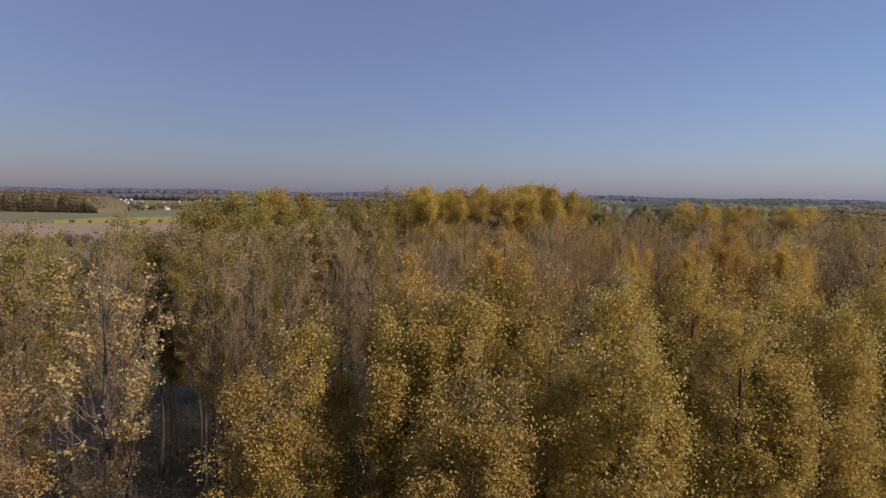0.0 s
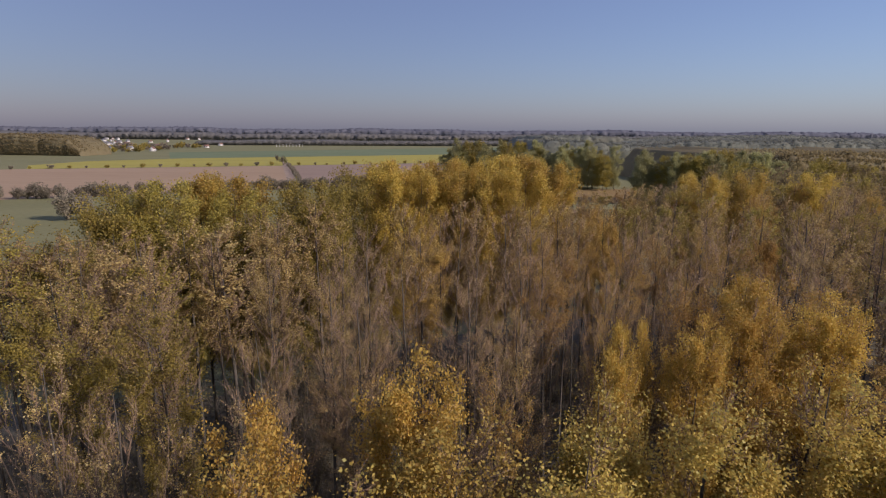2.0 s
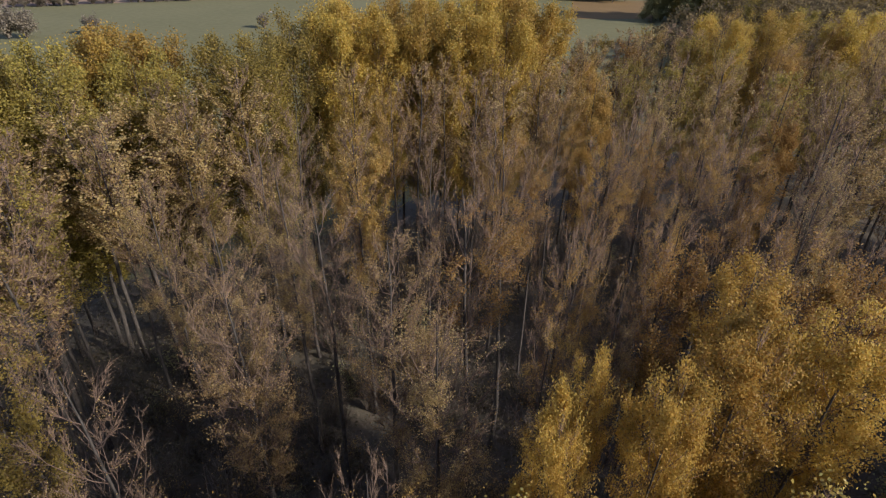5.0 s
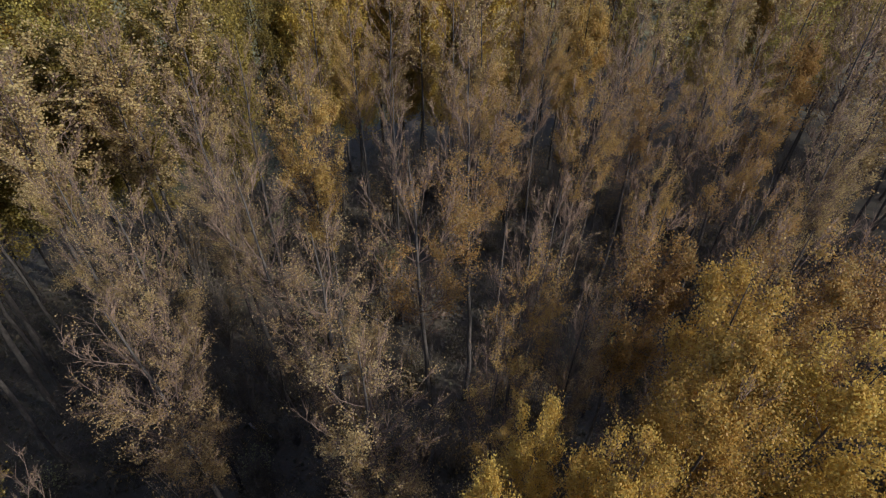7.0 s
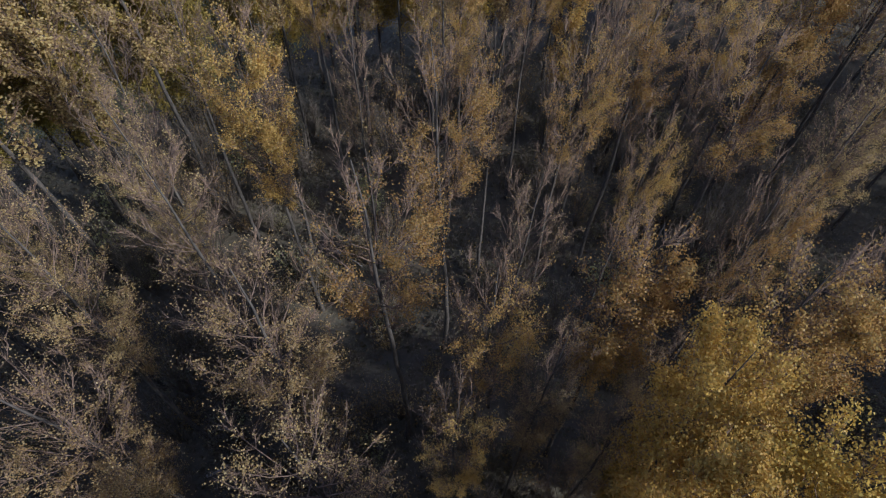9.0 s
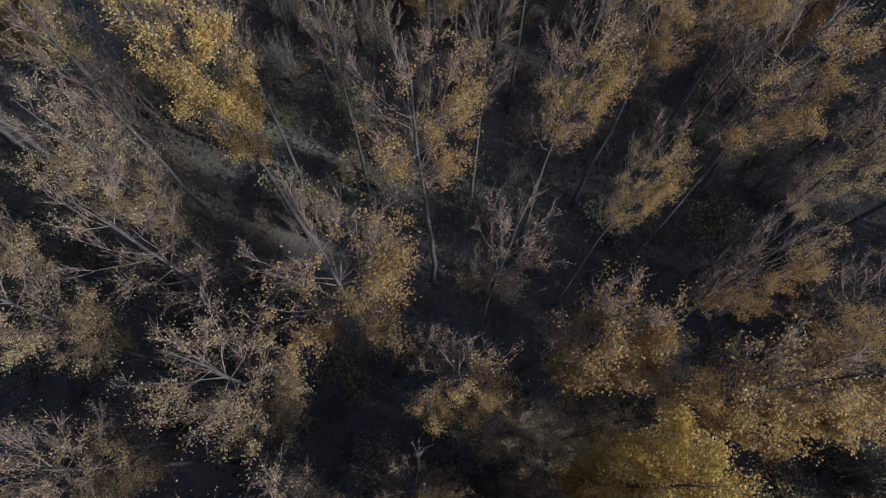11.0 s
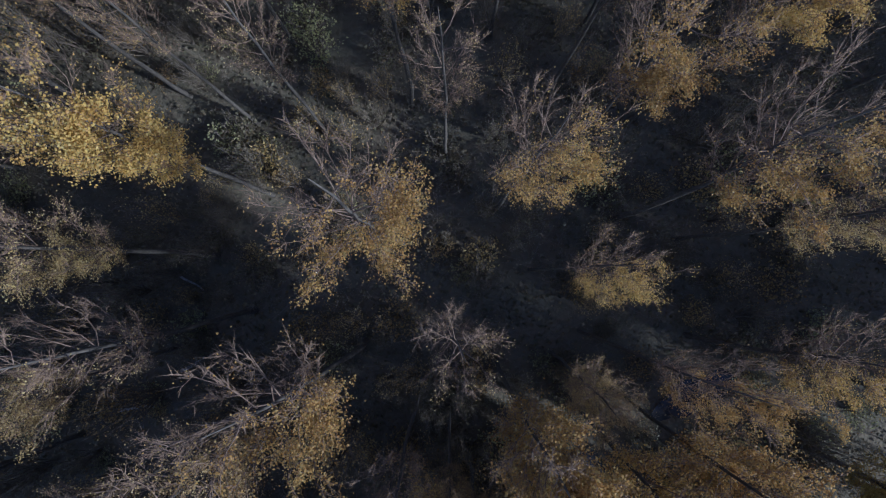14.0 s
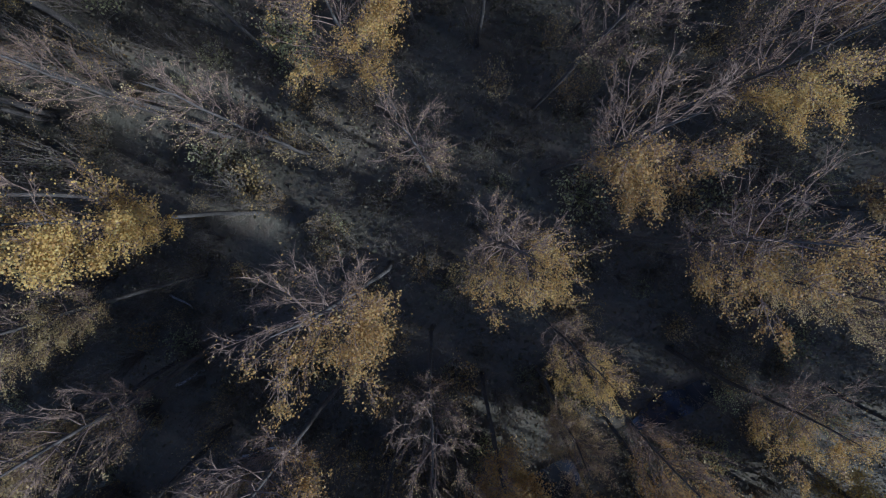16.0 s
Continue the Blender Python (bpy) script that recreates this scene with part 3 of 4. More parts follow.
tagged(new("forest_floor", mesh_of("forest_floor", pts, [qd], FLOOR_M, True)), "grey-green forest floor of leaf litter and grass", "ground", kind="structure")

sheet("ploughed_field", [(-700, 60), (-207, 299), (-100, 351), (-86, 361), (-154, 584), (-362, 508), (-760, 346)], 0.05, PLOUGH_M, "pale brown ploughed field behind the hedge", "field")
sheet("stubble_field", [(-80, 364), (0, 404), (110, 462), (110, 706), (8, 662), (-148, 588)], 0.05, STUBBLE_M, "bare brown field beyond the farm track", "field")
sheet("mustard_field", [(-395, 560), (-362, 512), (-250, 553), (-154, 589), (8, 667), (110, 712), (200, 990), (26, 903), (-210, 770), (-315, 713), (-387, 635)], 0.05, MUSTARD_M, "bright yellow flowering mustard field", "field")
sheet("wheat_field", [(-330, 712), (-210, 775), (26, 908), (220, 1005), (420, 1450), (34, 1241), (-260, 1011), (-420, 900)], 0.05, WHEAT_M, "green winter wheat field beyond the mustard", "field")
sheet("reed_clearing", [(70, 300), (112, 306), (132, 372), (84, 368)], 0.06, REED_M, "dry pale grass clearing between tree stands", "ground")
sheet("farm_track", [(-88.5, 356), (-82.5, 359), (-150, 585), (-186, 712), (-190, 710), (-156, 584)], 0.09, TRACK_M, "narrow earth farm track between the fields", "road")


# ---- shrubs under the trees ----
def make_shrub(seed, name, high, wide, leaves, size, mat, stems, label, group):
    rng = np.random.default_rng(seed)
    root = new(name)
    az, out = rng.uniform(0, 6.283, stems), rng.uniform(0.25, 1.0, stems) ** 0.6 * wide
    top = high * np.sqrt(np.clip(1.05 - (out / wide) ** 2 * 0.7, 0.1, 1)) * rng.uniform(0.65, 1.05, stems)
    s = np.linspace(0, 1, 4)
    p = np.zeros((stems, 4, 3))
    p[:, :, 0] = np.cos(az)[:, None] * out[:, None] * s
    p[:, :, 1] = np.sin(az)[:, None] * out[:, None] * s
    p[:, :, 2] = top[:, None] * s**0.8
    p[:, 1:] += rng.normal(0, 0.08 * wide, (stems, 3, 3))
    p[:, 0, 2] = -0.05
    chunks = [tubes(p, (0.03 * (1 - s) + 0.008)[None] * np.ones((stems, 1)) * (wide / 1.5), 4)]
    si = np.repeat(np.arange(stems), 5)
    u = rng.uniform(0.35, 1, len(si)) * 3
    k0 = np.minimum(u.astype(int), 2)
    a = p[si, k0] + (p[si, k0 + 1] - p[si, k0]) * (u - k0)[:, None]
    b = a + unit(rng.normal(size=(len(si), 3)) + [0, 0, 0.6]) * (wide * rng.uniform(0.2, 0.5, len(si)))[:, None]
    b[:, 2] = np.maximum(b[:, 2], 0.15)
    chunks.append(tubes(np.stack([a, b], 1), np.array([[0.012, 0.004]]) * (wide / 1.5) * np.ones((len(si), 1)), 3))
    v, q = merge(chunks)
    part("branchwork", mesh_of(name + "_branchwork", v, q, SHRUB_TWIG), root)
    pick = rng.integers(0, len(si), leaves)
    places = a[pick] + (b[pick] - a[pick]) * rng.uniform(0.1, 1.2, (leaves, 1)) + rng.normal(0, 0.1 * wide, (leaves, 3))
    places[:, 2] = np.maximum(places[:, 2], 0.1)
    v, q = leaf_cards(rng, places, size)
    part("foliage", mesh_of(name + "_foliage", v, [q], mat), root)
    return tagged(root, label, "shrub", group)


POOLS = [(35.1, 44.7), (26.2, 38.5)]


def scatter(protos, spots):
    spots = [p for p in spots if all(math.hypot(p[0] - a, p[1] - b) > 3.6 for a, b in POOLS)]
    for n, (x, y, s) in enumerate(spots):
        m = pose(x, y, 0.1, 0, 0, rng0.uniform(0, 360)) @ Matrix.Diagonal((s, s, s * rng0.uniform(0.8, 1.15), 1))
        if n < len(protos):
            protos[n].matrix_basis = m
        else:
            copy_thing(protos[n % len(protos)], Matrix.Identity(4)).matrix_basis = m


under = [make_shrub(900 + n, "understorey_shrub", 2.6, 1.7, 420, 0.17, (SHRUB, GREEN, SHRUB, BROWN)[n], 26, "dull half-bare shrub growing under the poplars", "shrubs under the poplars") for n in range(4)]
scatter(under, [(rng0.uniform(-18, 48), rng0.uniform(24, 86), rng0.uniform(0.5, 1.3)) for _ in range(240)] + [(rng0.uniform(23, 46), rng0.uniform(34, 49), rng0.uniform(0.6, 1.4)) for _ in range(46)])


rngu = np.random.default_rng(77)
gp = np.stack([rngu.uniform(-45, 58, 70000), rngu.uniform(12, 96, 70000), np.zeros(70000)], -1)
keep = np.array([noise.noise(Vector((p[0] * 0.16, p[1] * 0.16, 3.0))) for p in gp]) + rngu.uniform(-0.35, 0.35, len(gp)) > -0.1
gp = gp[keep]
gp[:, 2] = 0.12 + 0.22 * (np.sin(gp[:, 0] * 0.31 + 1.3 * np.sin(gp[:, 1] * 0.17)) * np.cos(gp[:, 1] * 0.27 + np.sin(gp[:, 0] * 0.13)) + 0.6) + rngu.exponential(0.16, len(gp))
v, q = leaf_cards(rngu, gp, 0.3)
tagged(new("undergrowth", mesh_of("undergrowth", v, [q], GRASS_M)), "low grass, dead stems and litter under the poplars", "undergrowth", kind="stuff")

bn = 13000
foot = np.stack([rngu.uniform(-45, 60, bn), rngu.uniform(10, 98, bn), np.full(bn, 0.2)], -1)
dense = np.array([noise.noise(Vector((p[0] * 0.09, p[1] * 0.09, 8.0))) for p in foot])
foot = foot[dense + rngu.uniform(-0.3, 0.3, bn) > -0.32]
tall = rngu.gamma(3.0, 0.75, len(foot))
head = foot + np.stack([rngu.normal(0, 0.25, len(foot)) * tall, rngu.normal(0, 0.25, len(foot)) * tall, tall], -1)
bi = np.repeat(np.arange(len(foot)), 5)
bw = rngu.uniform(0.3, 1.0, (len(bi), 1))
b0 = foot[bi] + (head[bi] - foot[bi]) * bw
b1 = b0 + unit(rngu.normal(size=(len(bi), 3)) + [0, 0, 0.7]) * (0.25 + 0.22 * tall[bi])[:, None]
v0, q0 = spikes(foot, head, 0.022)
v1, q1 = spikes(b0, b1, 0.012)
thicket = tagged(new("thicket", mesh_of("thicket", np.concatenate([v0, v1]), [np.concatenate([q0, q1 + len(v0)])], SHRUB_TWIG)), "tangled half-bare brushwood under the poplars", "thicket", kind="stuff")
li_ = rngu.integers(0, len(bi), 55000)
v, q = leaf_cards(rngu, b0[li_] + (b1[li_] - b0[li_]) * rngu.uniform(0.2, 1.2, (55000, 1)) + rngu.normal(0, 0.12, (55000, 3)), 0.2)
part("leafage", mesh_of("thicket_leafage", v, [q], SHRUB), thicket)

saplings = [make_shrub(980 + n, "understorey_tree", 11.5, 2.1, 520, 0.16, (SHRUB, BROWN, SHRUB)[n], 34, "slender half-bare young tree under the poplars", "young trees under the poplars") for n in range(3)]
for ob in saplings:
    ob["category"] = "tree"
young = [(rng0.uniform(-16, 44), rng0.uniform(26, 84), rng0.uniform(0.5, 1.0)) for _ in range(210)] + [(rng0.uniform(14, 26), rng0.uniform(38, 47), rng0.uniform(0.5, 0.9)) for _ in range(20)]
scatter(saplings, [(x, y, s_ * (0.7 if -4 < x < 33 and 43 < y < 76 else 1.0)) for x, y, s_ in young])


def fallen_log(x, y, length, turn, r):
    p = np.zeros((1, 7, 3))
    s = np.linspace(-0.5, 0.5, 7)
    p[0, :, 0] = s * length
    p[0, :, 1] = 0.12 * np.sin(s * 5)
    p[0, :, 2] = r * 0.8
    v, q = tubes(p, (r * (1.0 - 0.35 * (s + 0.5)))[None], 8)
    ends = [np.arange(8)[None, ::-1], (np.arange(8) + 48)[None]]
    ob = new("fallen_log", mesh_of("fallen_log", v, [q, *ends], LOG, True))
    ob.matrix_basis = pose(x, y, 0.28, 0, 0, turn)
    tagged(ob, "pale barkless fallen trunk on the forest floor", "log", "fallen trunks")


for x, y, ln_, a, r in [(2.8, 40.6, 3.0, 12, 0.12), (-3.3, 52.6, 2.4, -35, 0.10), (-2.6, 46.5, 2.6, 25, 0.12), (-7.1, 43.0, 3.4, 2, 0.14), (4.6, 64.6, 3.0, -40, 0.10), (-9.0, 36.0, 3.5, 20, 0.13)]:
    fallen_log(x, y, ln_, a, r)


def pool(x, y, a, b, turn, seed):
    rng = np.random.default_rng(seed)
    bm = bmesh.new()
    ring = []
    for n in range(28):
        t = 2 * math.pi * n / 28
        k = 1 + 0.22 * math.sin(2 * t + seed) + 0.10 * math.sin(5 * t + seed * 2) + rng.uniform(-0.04, 0.04)
        ring.append(bm.verts.new((a * k * math.cos(t), b * k * math.sin(t), 0)))
    bm.faces.new(ring)
    me = bpy.data.meshes.new("ditch_water")
    bm.to_mesh(me)
    bm.free()
    me.materials.append(WATER_M)
    ob = new("ditch_water", me)
    ob.matrix_basis = pose(x, y, 0.46, 0, 0, turn)
    tagged(ob, "still dark water standing in a forest ditch", "water", kind="structure")


pool(*POOLS[0], 3.2, 1.3, 36, 3)
pool(*POOLS[1], 2.8, 1.3, 30, 5)


# ---- hedges, distant stands, village ----
bushes = [make_shrub(950 + n, "hedge_bush", 6.4, 2.9, 3600, 0.36, HEDGE, 40, "grey-brown rounded hedge bush beside the ploughed field", "bushes of the field hedge") for n in range(3)]
spots = []
for n in range(92):
    u = n / 91
    x = -330 + 345 * u
    spots.append((x + rng0.uniform(-2, 2), 402 + 0.507 * x + rng0.uniform(-3, 3), rng0.uniform(0.95, 1.3) * (0.7 if n % 11 == 4 else 1.0)))
spots += [(-143, 231, 1.55), (-138, 233, 1.45), (-119, 242, 1.1), (-62, 262, 0.8), (-20, 280, 0.7)]
scatter(bushes, spots)
smalls = [make_shrub(970 + n, "field_bush", 4.6, 3.0, 520, 0.6, HEDGE if n else OLIVE, 12, "small round bush in the row behind the ploughed field", "bushes of the far field row") for n in range(2)]
scatter(smalls, [(-520 + 13.5 * n + rng0.uniform(-2, 2), 659 + 0.416 * (-520 + 13.5 * n), rng0.uniform(0.45, 1.0)) for n in range(46)] + [(-470 - 150 * rng0.random(), 890 + rng0.uniform(-15, 260), rng0.uniform(1.0, 2.4)) for _ in range(90)])

count = 0
while count < 60:
    x, y = rng0.uniform(40, 210), rng0.uniform(124, 275)
    if (x - 6) / (y - 18) > 0.52:
        plant(rng0.choice("hhw"), x, y, rng0.uniform(17, 25), rng0.uniform(3.8, 5.4))
        count += 1
lane = [make_shrub(990, "lane_bush", 3.4, 2.2, 700, 0.45, HEDGE, 12, "dark bush growing along the farm track", "bushes along the farm track")]
scatter(lane, [(-86 - 70 * n / 21 + rng0.uniform(-0.6, 0.6) + 5, 362 + 226 * n / 21, rng0.uniform(0.7, 1.15)) for n in range(22)])
columns = [make_shrub(992 + n, "columnar_tree", 10.0, 1.7, 500, 0.8, (GREEN, HEDGE)[n], 14, "slim columnar tree at the end of the farm track", "columnar trees by the farm track") for n in range(2)]
for ob in columns:
    ob["category"] = "tree"
scatter(columns, [(-156 - 7.5 * n, 596 + 16 * n, rng0.uniform(0.85, 1.1)) for n in range(4)])
for n in range(46):
    u = n / 45
    plant(rng0.choice("ggw"), 8 + 104 * u + rng0.uniform(-3, 3), 404 - 44 * u + rng0.uniform(-4, 26), rng0.uniform(19, 31), rng0.uniform(4.6, 6.6))
for n in range(40):
    u = n / 39
    plant(rng0.choice("ggw"), 106 + 62 * u + rng0.uniform(-3, 3), 286 - 6 * u + rng0.uniform(-3, 22), rng0.uniform(18, 29), rng0.uniform(4.6, 6.4))
for n in range(14):
    plant("w", 150 + 14 * n + rng0.uniform(-3, 3), 240 + rng0.uniform(-15, 15), rng0.uniform(22, 27), rng0.uniform(3.6, 5.0))


def wood_belt(name, x0, y0, x1, y1, depth, high, mat, label, step, cards, size, seed):
    """A distant wood of many crowns in one mesh."""
    rng = np.random.default_rng(seed)
    length = math.hypot(x1 - x0, y1 - y0)
    out = []
    for row in range(max(1, int(depth / (step * 1.1)))):
        for k in range(int(length / step)):
            u = (k + rng.uniform(-0.4, 0.4)) * step
            d = (row + rng.uniform(-0.4, 0.4)) * step * 1.1
            cx = x0 + ((x1 - x0) * u - (y1 - y0) * d) / length
            cy = y0 + ((y1 - y0) * u + (x1 - x0) * d) / length
            taper = min(1.0, 0.45 + u / (step * 5), 0.45 + (length - u) / (step * 5))
            h = high * rng.uniform(0.75, 1.1) * taper * (1 + 0.15 * math.sin(u / (step * 6) + seed))
            w = step * rng.uniform(0.55, 0.9)
            g = unit(rng.normal(size=(cards, 3))) * rng.uniform(0.75, 1.0, (cards, 1))
            g[:, 2] = np.abs(g[:, 2]) * 1.25 - 0.35
            out.append(np.array([cx, cy, h * 0.42]) + g * np.array([w, w, h * 0.62]))
    places = np.concatenate(out)
    places[:, 2] = np.maximum(places[:, 2], 0.2)
    v, q = leaf_cards(rng, places, size)
    tagged(new(name, mesh_of(name, v, [q], mat)), label, "woods", kind="stuff")


wood_belt("distant_woods", 95, 160, 270, 190, 80, 21, WOOD_BROWN, "autumn-brown woodland beside the plantation", 7, 420, 0.8, 7)


def canopy(x0, y0, x1, y1, depth, high, crown, mat, label, seed, leaf=None, sprays=0):
    """A far wood as one closed canopy: rounded crowns on top and down the front and the ends."""
    rng = np.random.default_rng(seed)
    length = math.hypot(x1 - x0, y1 - y0)
    nu, nv = int(length / crown) + 1, int(depth / crown) + 1
    cu = (np.arange(-1, nu + 1)[:, None] + rng.uniform(0.1, 0.9, (nu + 2, nv + 2))) * crown
    cv = (np.arange(-1, nv + 1)[None] + rng.uniform(0.1, 0.9, (nu + 2, nv + 2))) * crown
    ch = rng.uniform(0.72, 1.0, (nu + 2, nv + 2))
    step = crown * 0.32
    u = np.arange(0, length + step, step)
    v = np.concatenate([np.zeros(6), np.arange(0, min(depth, crown * 10) + step, step), [depth]])
    wall = np.concatenate([np.linspace(0, 0.9, 6), np.ones(len(v) - 6)])
    gu, gv = np.meshgrid(u, v, indexing="ij")
    best = np.zeros_like(gu)
    iu, iv = np.clip((gu / crown).astype(int), 0, nu - 1), np.clip((gv / crown).astype(int), 0, nv - 1)
    for a in (0, 1, 2):
        for b in (0, 1, 2):
            d2 = ((gu - cu[iu + a, iv + b]) ** 2 + (gv - cv[iu + a, iv + b]) ** 2) / (crown * 0.85) ** 2
            best = np.maximum(best, ch[iu + a, iv + b] * np.sqrt(np.clip(1 - d2, 0, 1)))
    roll = 1 + 0.1 * np.sin(gu / (crown * 7) + seed) + 0.06 * np.sin(gu / (crown * 2.7) + 2 * seed)
    ends = np.clip(np.minimum(gu, length - gu) / (crown * 2.5), 0, 1) ** 0.5
    z = high * roll * ends * (0.78 + 0.22 * best) * wall[None]
    front = gv - np.where(wall < 1, np.sin(wall * 2.6)[None] * crown * (0.2 + 0.6 * best), 0)
    al = np.array([(x1 - x0) / length, (y1 - y0) / length])
    rough = rng.normal(0, (0.06 if sprays else 0.1) * crown, (3, *gu.shape))
    gu = gu + rough[0]
    front = front + rough[1]
    z = np.maximum(z + rough[2] * (z > 0), 0)
    x = x0 + al[0] * gu - al[1] * front
    y = y0 + al[1] * gu + al[0] * front
    m_ = gu.shape[1]
    a, b = np.meshgrid(np.arange(gu.shape[0] - 1), np.arange(m_ - 1), indexing="ij")
    q_ = np.stack([a * m_ + b, (a + 1) * m_ + b, (a + 1) * m_ + b + 1, a * m_ + b + 1], -1).reshape(-1, 4)
    pts_ = np.stack([x, y, z], -1).reshape(-1, 3)
    wood = tagged(new("distant_woods", mesh_of("distant_woods", pts_, [q_], mat, True)), label, "woods", kind="stuff")
    if sprays:
        pick = np.concatenate([rng.integers(0, len(pts_), sprays // 2), rng.integers(0, len(u), sprays // 2) * m_ + rng.integers(1, 12, sprays // 2)])
        pick = pick[pts_[pick, 2] > 1.5]
        v_, f_ = leaf_cards(rng, pts_[pick] + rng.normal(0, 0.1 * crown, (len(pick), 3)), crown * 0.14)
        part("leafage", mesh_of("leafage", v_, [f_], leaf), wood)


canopy(-660, 772, -466, 758, 60, 26, 8, CANOPY_BROWN, "autumn-brown wood beside the distant village", 1, WOOD_BROWN, 26000)
canopy(190, 335, 420, 390, 160, 24, 7, CANOPY_BROWN, "autumn-brown woodland beyond the clearing", 2, WOOD_BROWN, 60000)
canopy(95, 600, 900, 730, 120, 27, 9, CANOPY_HAZE_GREEN, "woodland behind the poplar stands, greyed for haze in its colour", 3, WOOD_HAZE, 44000)
canopy(150, 960, 1900, 1250, 150, 29, 11, CANOPY_HAZE_GREEN, "woodland beyond the stands, greyed for haze in its colour", 8, WOOD_HAZE, 34000)
canopy(-560, 1310, 170, 1425, 60, 12, 9, CANOPY_HAZE_GREY, "belt of trees across the plain, coloured grey for haze", 4, WOOD_HAZE, 16000)
canopy(-2200, 1900, 1500, 2100, 100, 22, 14, CANOPY_HAZE_GREY, "belt of trees on the plain, coloured grey for haze", 14)
canopy(-4200, 2700, 4200, 3100, 300, 40, 26, RIDGE_HAZE_BLUE, "wooded hills along the horizon, coloured blue for haze", 5)
canopy(-1300, 930, -640, 800, 90, 22, 9, CANOPY_HAZE_GREY, "wood at the side of the plain", 6, WOOD_HAZE, 16000)


def house(x, y, turn, length, width, wall_h, roof_mat):
    root = new("village_house")
    a, b, e, t = length / 2, width / 2, wall_h, wall_h + width * 0.42
    v = np.array([(-a, -b, 0), (a, -b, 0), (a, b, 0), (-a, b, 0), (-a, -b, e), (a, -b, e), (a, b, e), (-a, b, e), (-a, 0, t), (a, 0, t)])
    part("wall", mesh_of("house_wall", v, [np.array([(0, 1, 5, 4), (2, 3, 7, 6), (1, 2, 6, 5), (3, 0, 4, 7)]), np.array([(5, 6, 9), (7, 4, 8)])], PLASTER_M), root)
    o = 0.4
    r = np.array([(-a - o, -b - o, e - 0.3), (a + o, -b - o, e - 0.3), (a + o, 0, t + 0.15), (-a - o, 0, t + 0.15), (-a - o, b + o, e - 0.3), (a + o, b + o, e - 0.3)])
    r = np.concatenate([r, r + [0, 0, 0.22]])
    part("roof", mesh_of("house_roof", r, [np.array([(6, 7, 8, 9), (9, 8, 11, 10), (0, 3, 2, 1), (3, 4, 5, 2), (0, 1, 7, 6), (4, 10, 11, 5), (1, 2, 8, 7), (2, 5, 11, 8), (0, 6, 9, 3), (3, 9, 10, 4)])], roof_mat), root)
    c = np.array([(-0.4, -0.4, 0), (0.4, -0.4, 0), (0.4, 0.4, 0), (-0.4, 0.4, 0), (-0.4, -0.4, 2.4), (0.4, -0.4, 2.4), (0.4, 0.4, 2.4), (-0.4, 0.4, 2.4)]) + [a * 0.5, 0, t - 0.9]
    part("chimney", mesh_of("house_chimney", c, [np.array([(0, 1, 5, 4), (1, 2, 6, 5), (2, 3, 7, 6), (3, 0, 4, 7), (4, 5, 6, 7)])], ROOF_M), root)
    for k in range(3):
        wx = -a * 0.6 + k * a * 0.6
        w = np.array([(wx - 0.6, -b - 0.03, 1.0), (wx + 0.6, -b - 0.03, 1.0), (wx + 0.6, -b - 0.03, 2.4), (wx - 0.6, -b - 0.03, 2.4)])
        w = np.concatenate([w, w + [0, 0.06, 0]])
        part("window", mesh_of("house_window", w, [np.array([(0, 1, 2, 3), (4, 7, 6, 5), (0, 4, 5, 1), (1, 5, 6, 2), (2, 6, 7, 3), (3, 7, 4, 0)])], GLASS_M), root)
    root.matrix_basis = pose(x, y, 0, 0, 0, turn)
    tagged(root, "small white plastered village house with pitched roof", "house", "houses of the distant village")


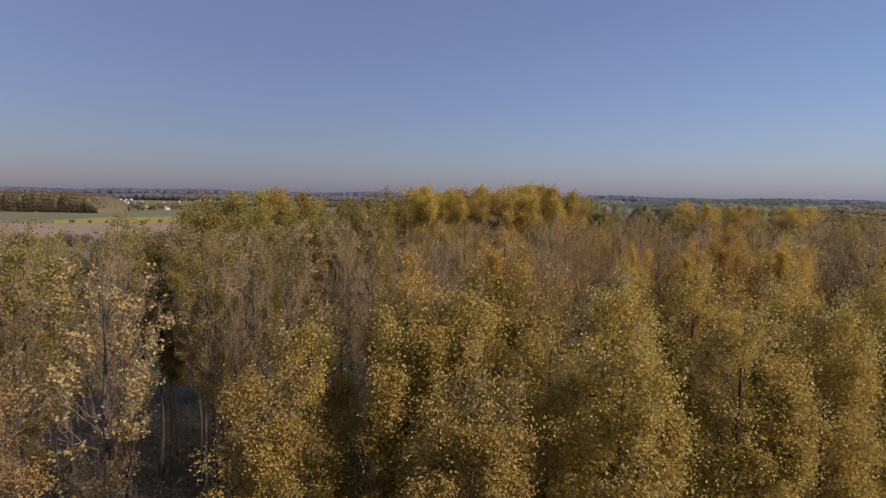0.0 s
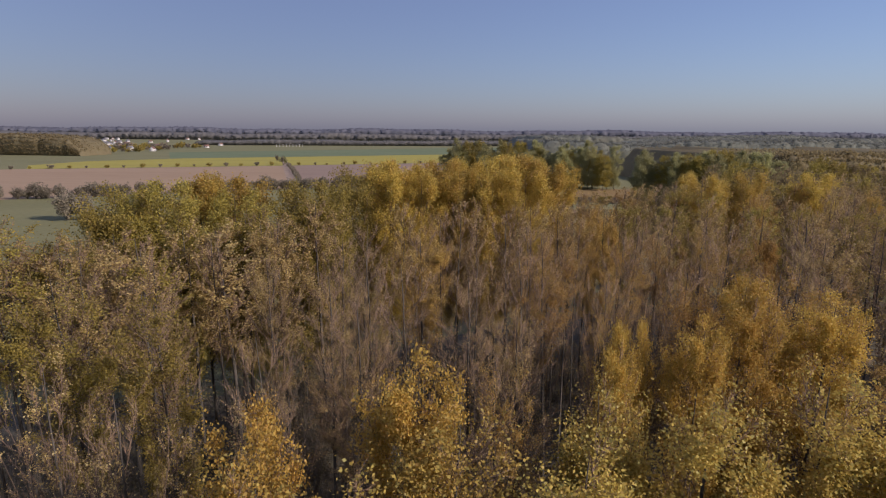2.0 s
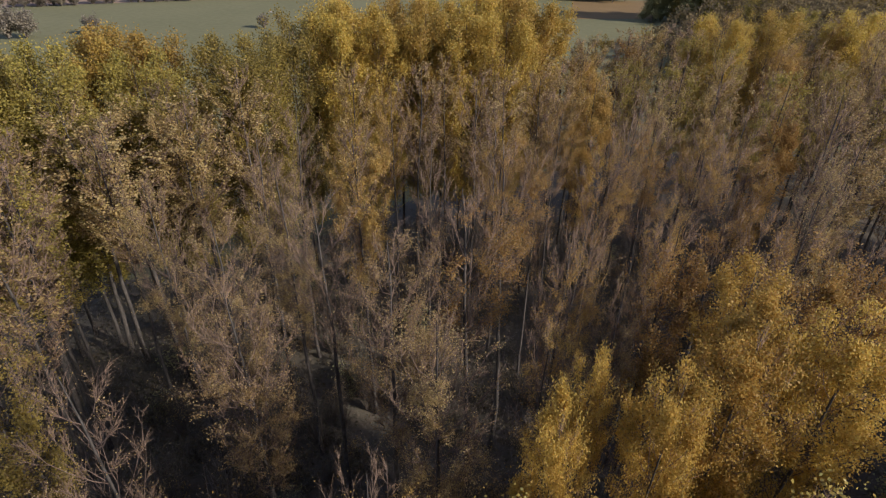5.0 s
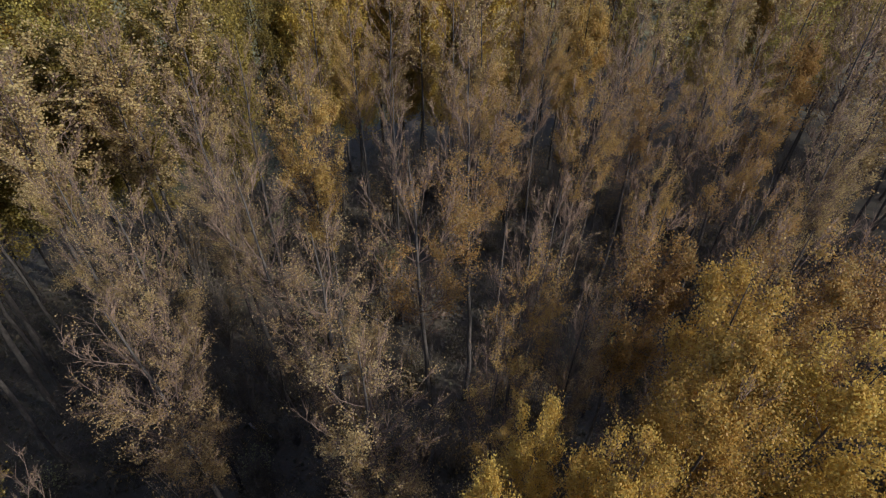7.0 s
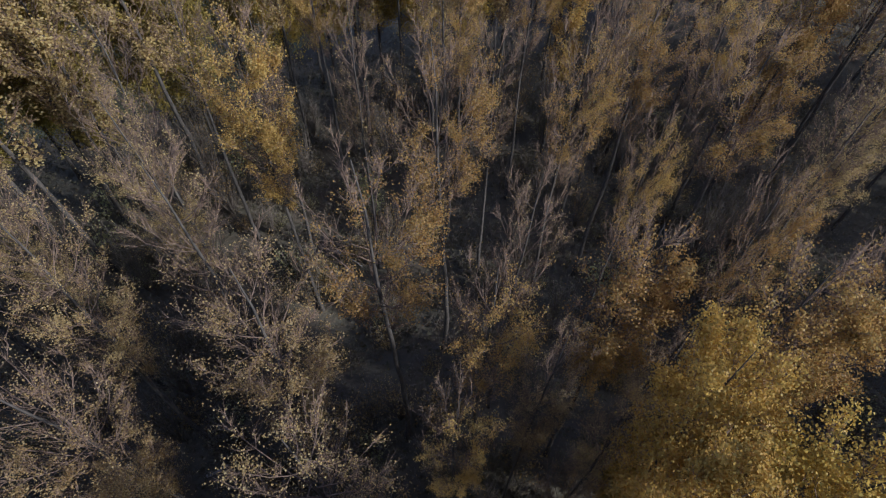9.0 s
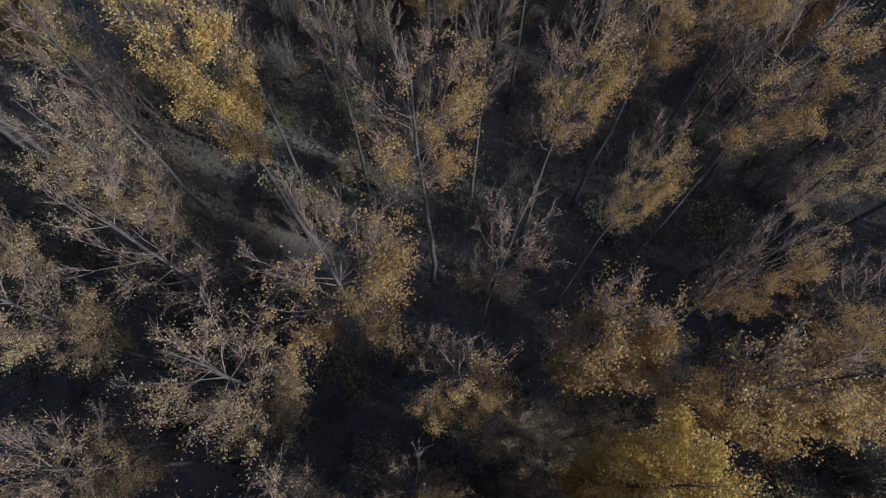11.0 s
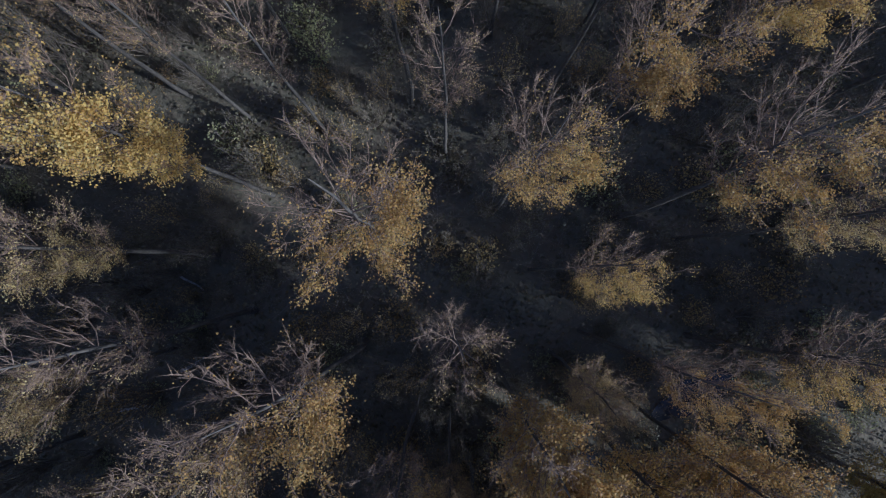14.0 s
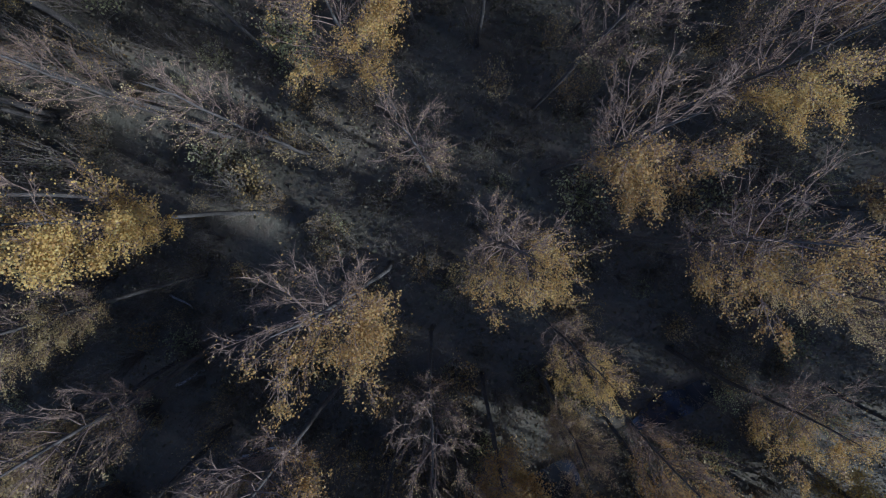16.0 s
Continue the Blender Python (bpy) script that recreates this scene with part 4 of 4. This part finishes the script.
rngv = random.Random(31)
for n in range(64):
    far = 950 + 1350 * rngv.random() ** 1.9
    a = rngv.uniform(-0.635, -0.52) if n % 8 else rngv.uniform(-0.5, -0.36)
    house(5 + a * far * 1.02, 16 + 0.97 * far, rngv.choice((0, 20, 75, 100)) + rngv.uniform(-10, 10), rngv.uniform(8, 14), rngv.uniform(6, 8), rngv.uniform(2.8, 5.0), (ROOF_M, SLATE_M)[n % 2])


def pale_post(x, y):
    """A slim pale post with a footing and a cap."""
    root = new("field_post")
    v, q = tubes(np.array([[(0, 0, 0), (0, 0, 2.5), (0, 0, 5.6)]]), np.array([[0.45, 0.4, 0.36]]), 8)
    part("shaft", mesh_of("post_shaft", v, [q], PLASTER_M), root)
    v, q = tubes(np.array([[(0, 0, 5.5), (0, 0, 5.8), (0, 0, 6.1)]]), np.array([[0.5, 0.5, 0.02]]), 8)
    part("cap", mesh_of("post_cap", v, [q], PLASTER_M), root)
    root.matrix_basis = pose(x, y, 0)
    return tagged(root, "slim pale post standing in a row on the plain", "post", "row of pale posts")


for n in range(9):
    pale_post(-345 + 6.6 * n, 1222 + 1.5 * n)


def trough(x, y, turn):
    """A small white thing of unknown use in the meadow, built as a feeding trough on legs."""
    root = new("feed_trough")
    prof = [(-0.45, 0.9), (-0.3, 0.45), (0.3, 0.45), (0.45, 0.9), (0.38, 0.9), (0.24, 0.52), (-0.24, 0.52), (-0.38, 0.9)]
    v = np.array([(sx * 1.1, py, pz) for sx in (-1, 1) for py, pz in prof])
    q = np.array([(k, (k + 1) % 8, (k + 1) % 8 + 8, k + 8) for k in range(8)])
    caps = np.array([(0, 3, 2, 1), (0, 1, 6, 7), (1, 2, 5, 6), (2, 3, 4, 5)])
    part("basin", mesh_of("trough_basin", v, [q, caps[1:], caps[1:, ::-1] + 8], PLASTER_M), root)
    for lx in (-0.9, 0.9):
        for ly in (-0.3, 0.3):
            p = np.array([[(lx, ly, 0.0), (lx, ly * 0.9, 0.5)]])
            v, q = tubes(p, np.array([[0.04, 0.04]]), 6)
            part("leg", mesh_of("trough_leg", v, [q], LOG), root)
    root.matrix_basis = pose(x, y, 0, 0, 0, turn)
    tagged(root, "small unidentified white thing in the meadow, built as a trough on legs", "trough")


trough(-69, 301, 15)
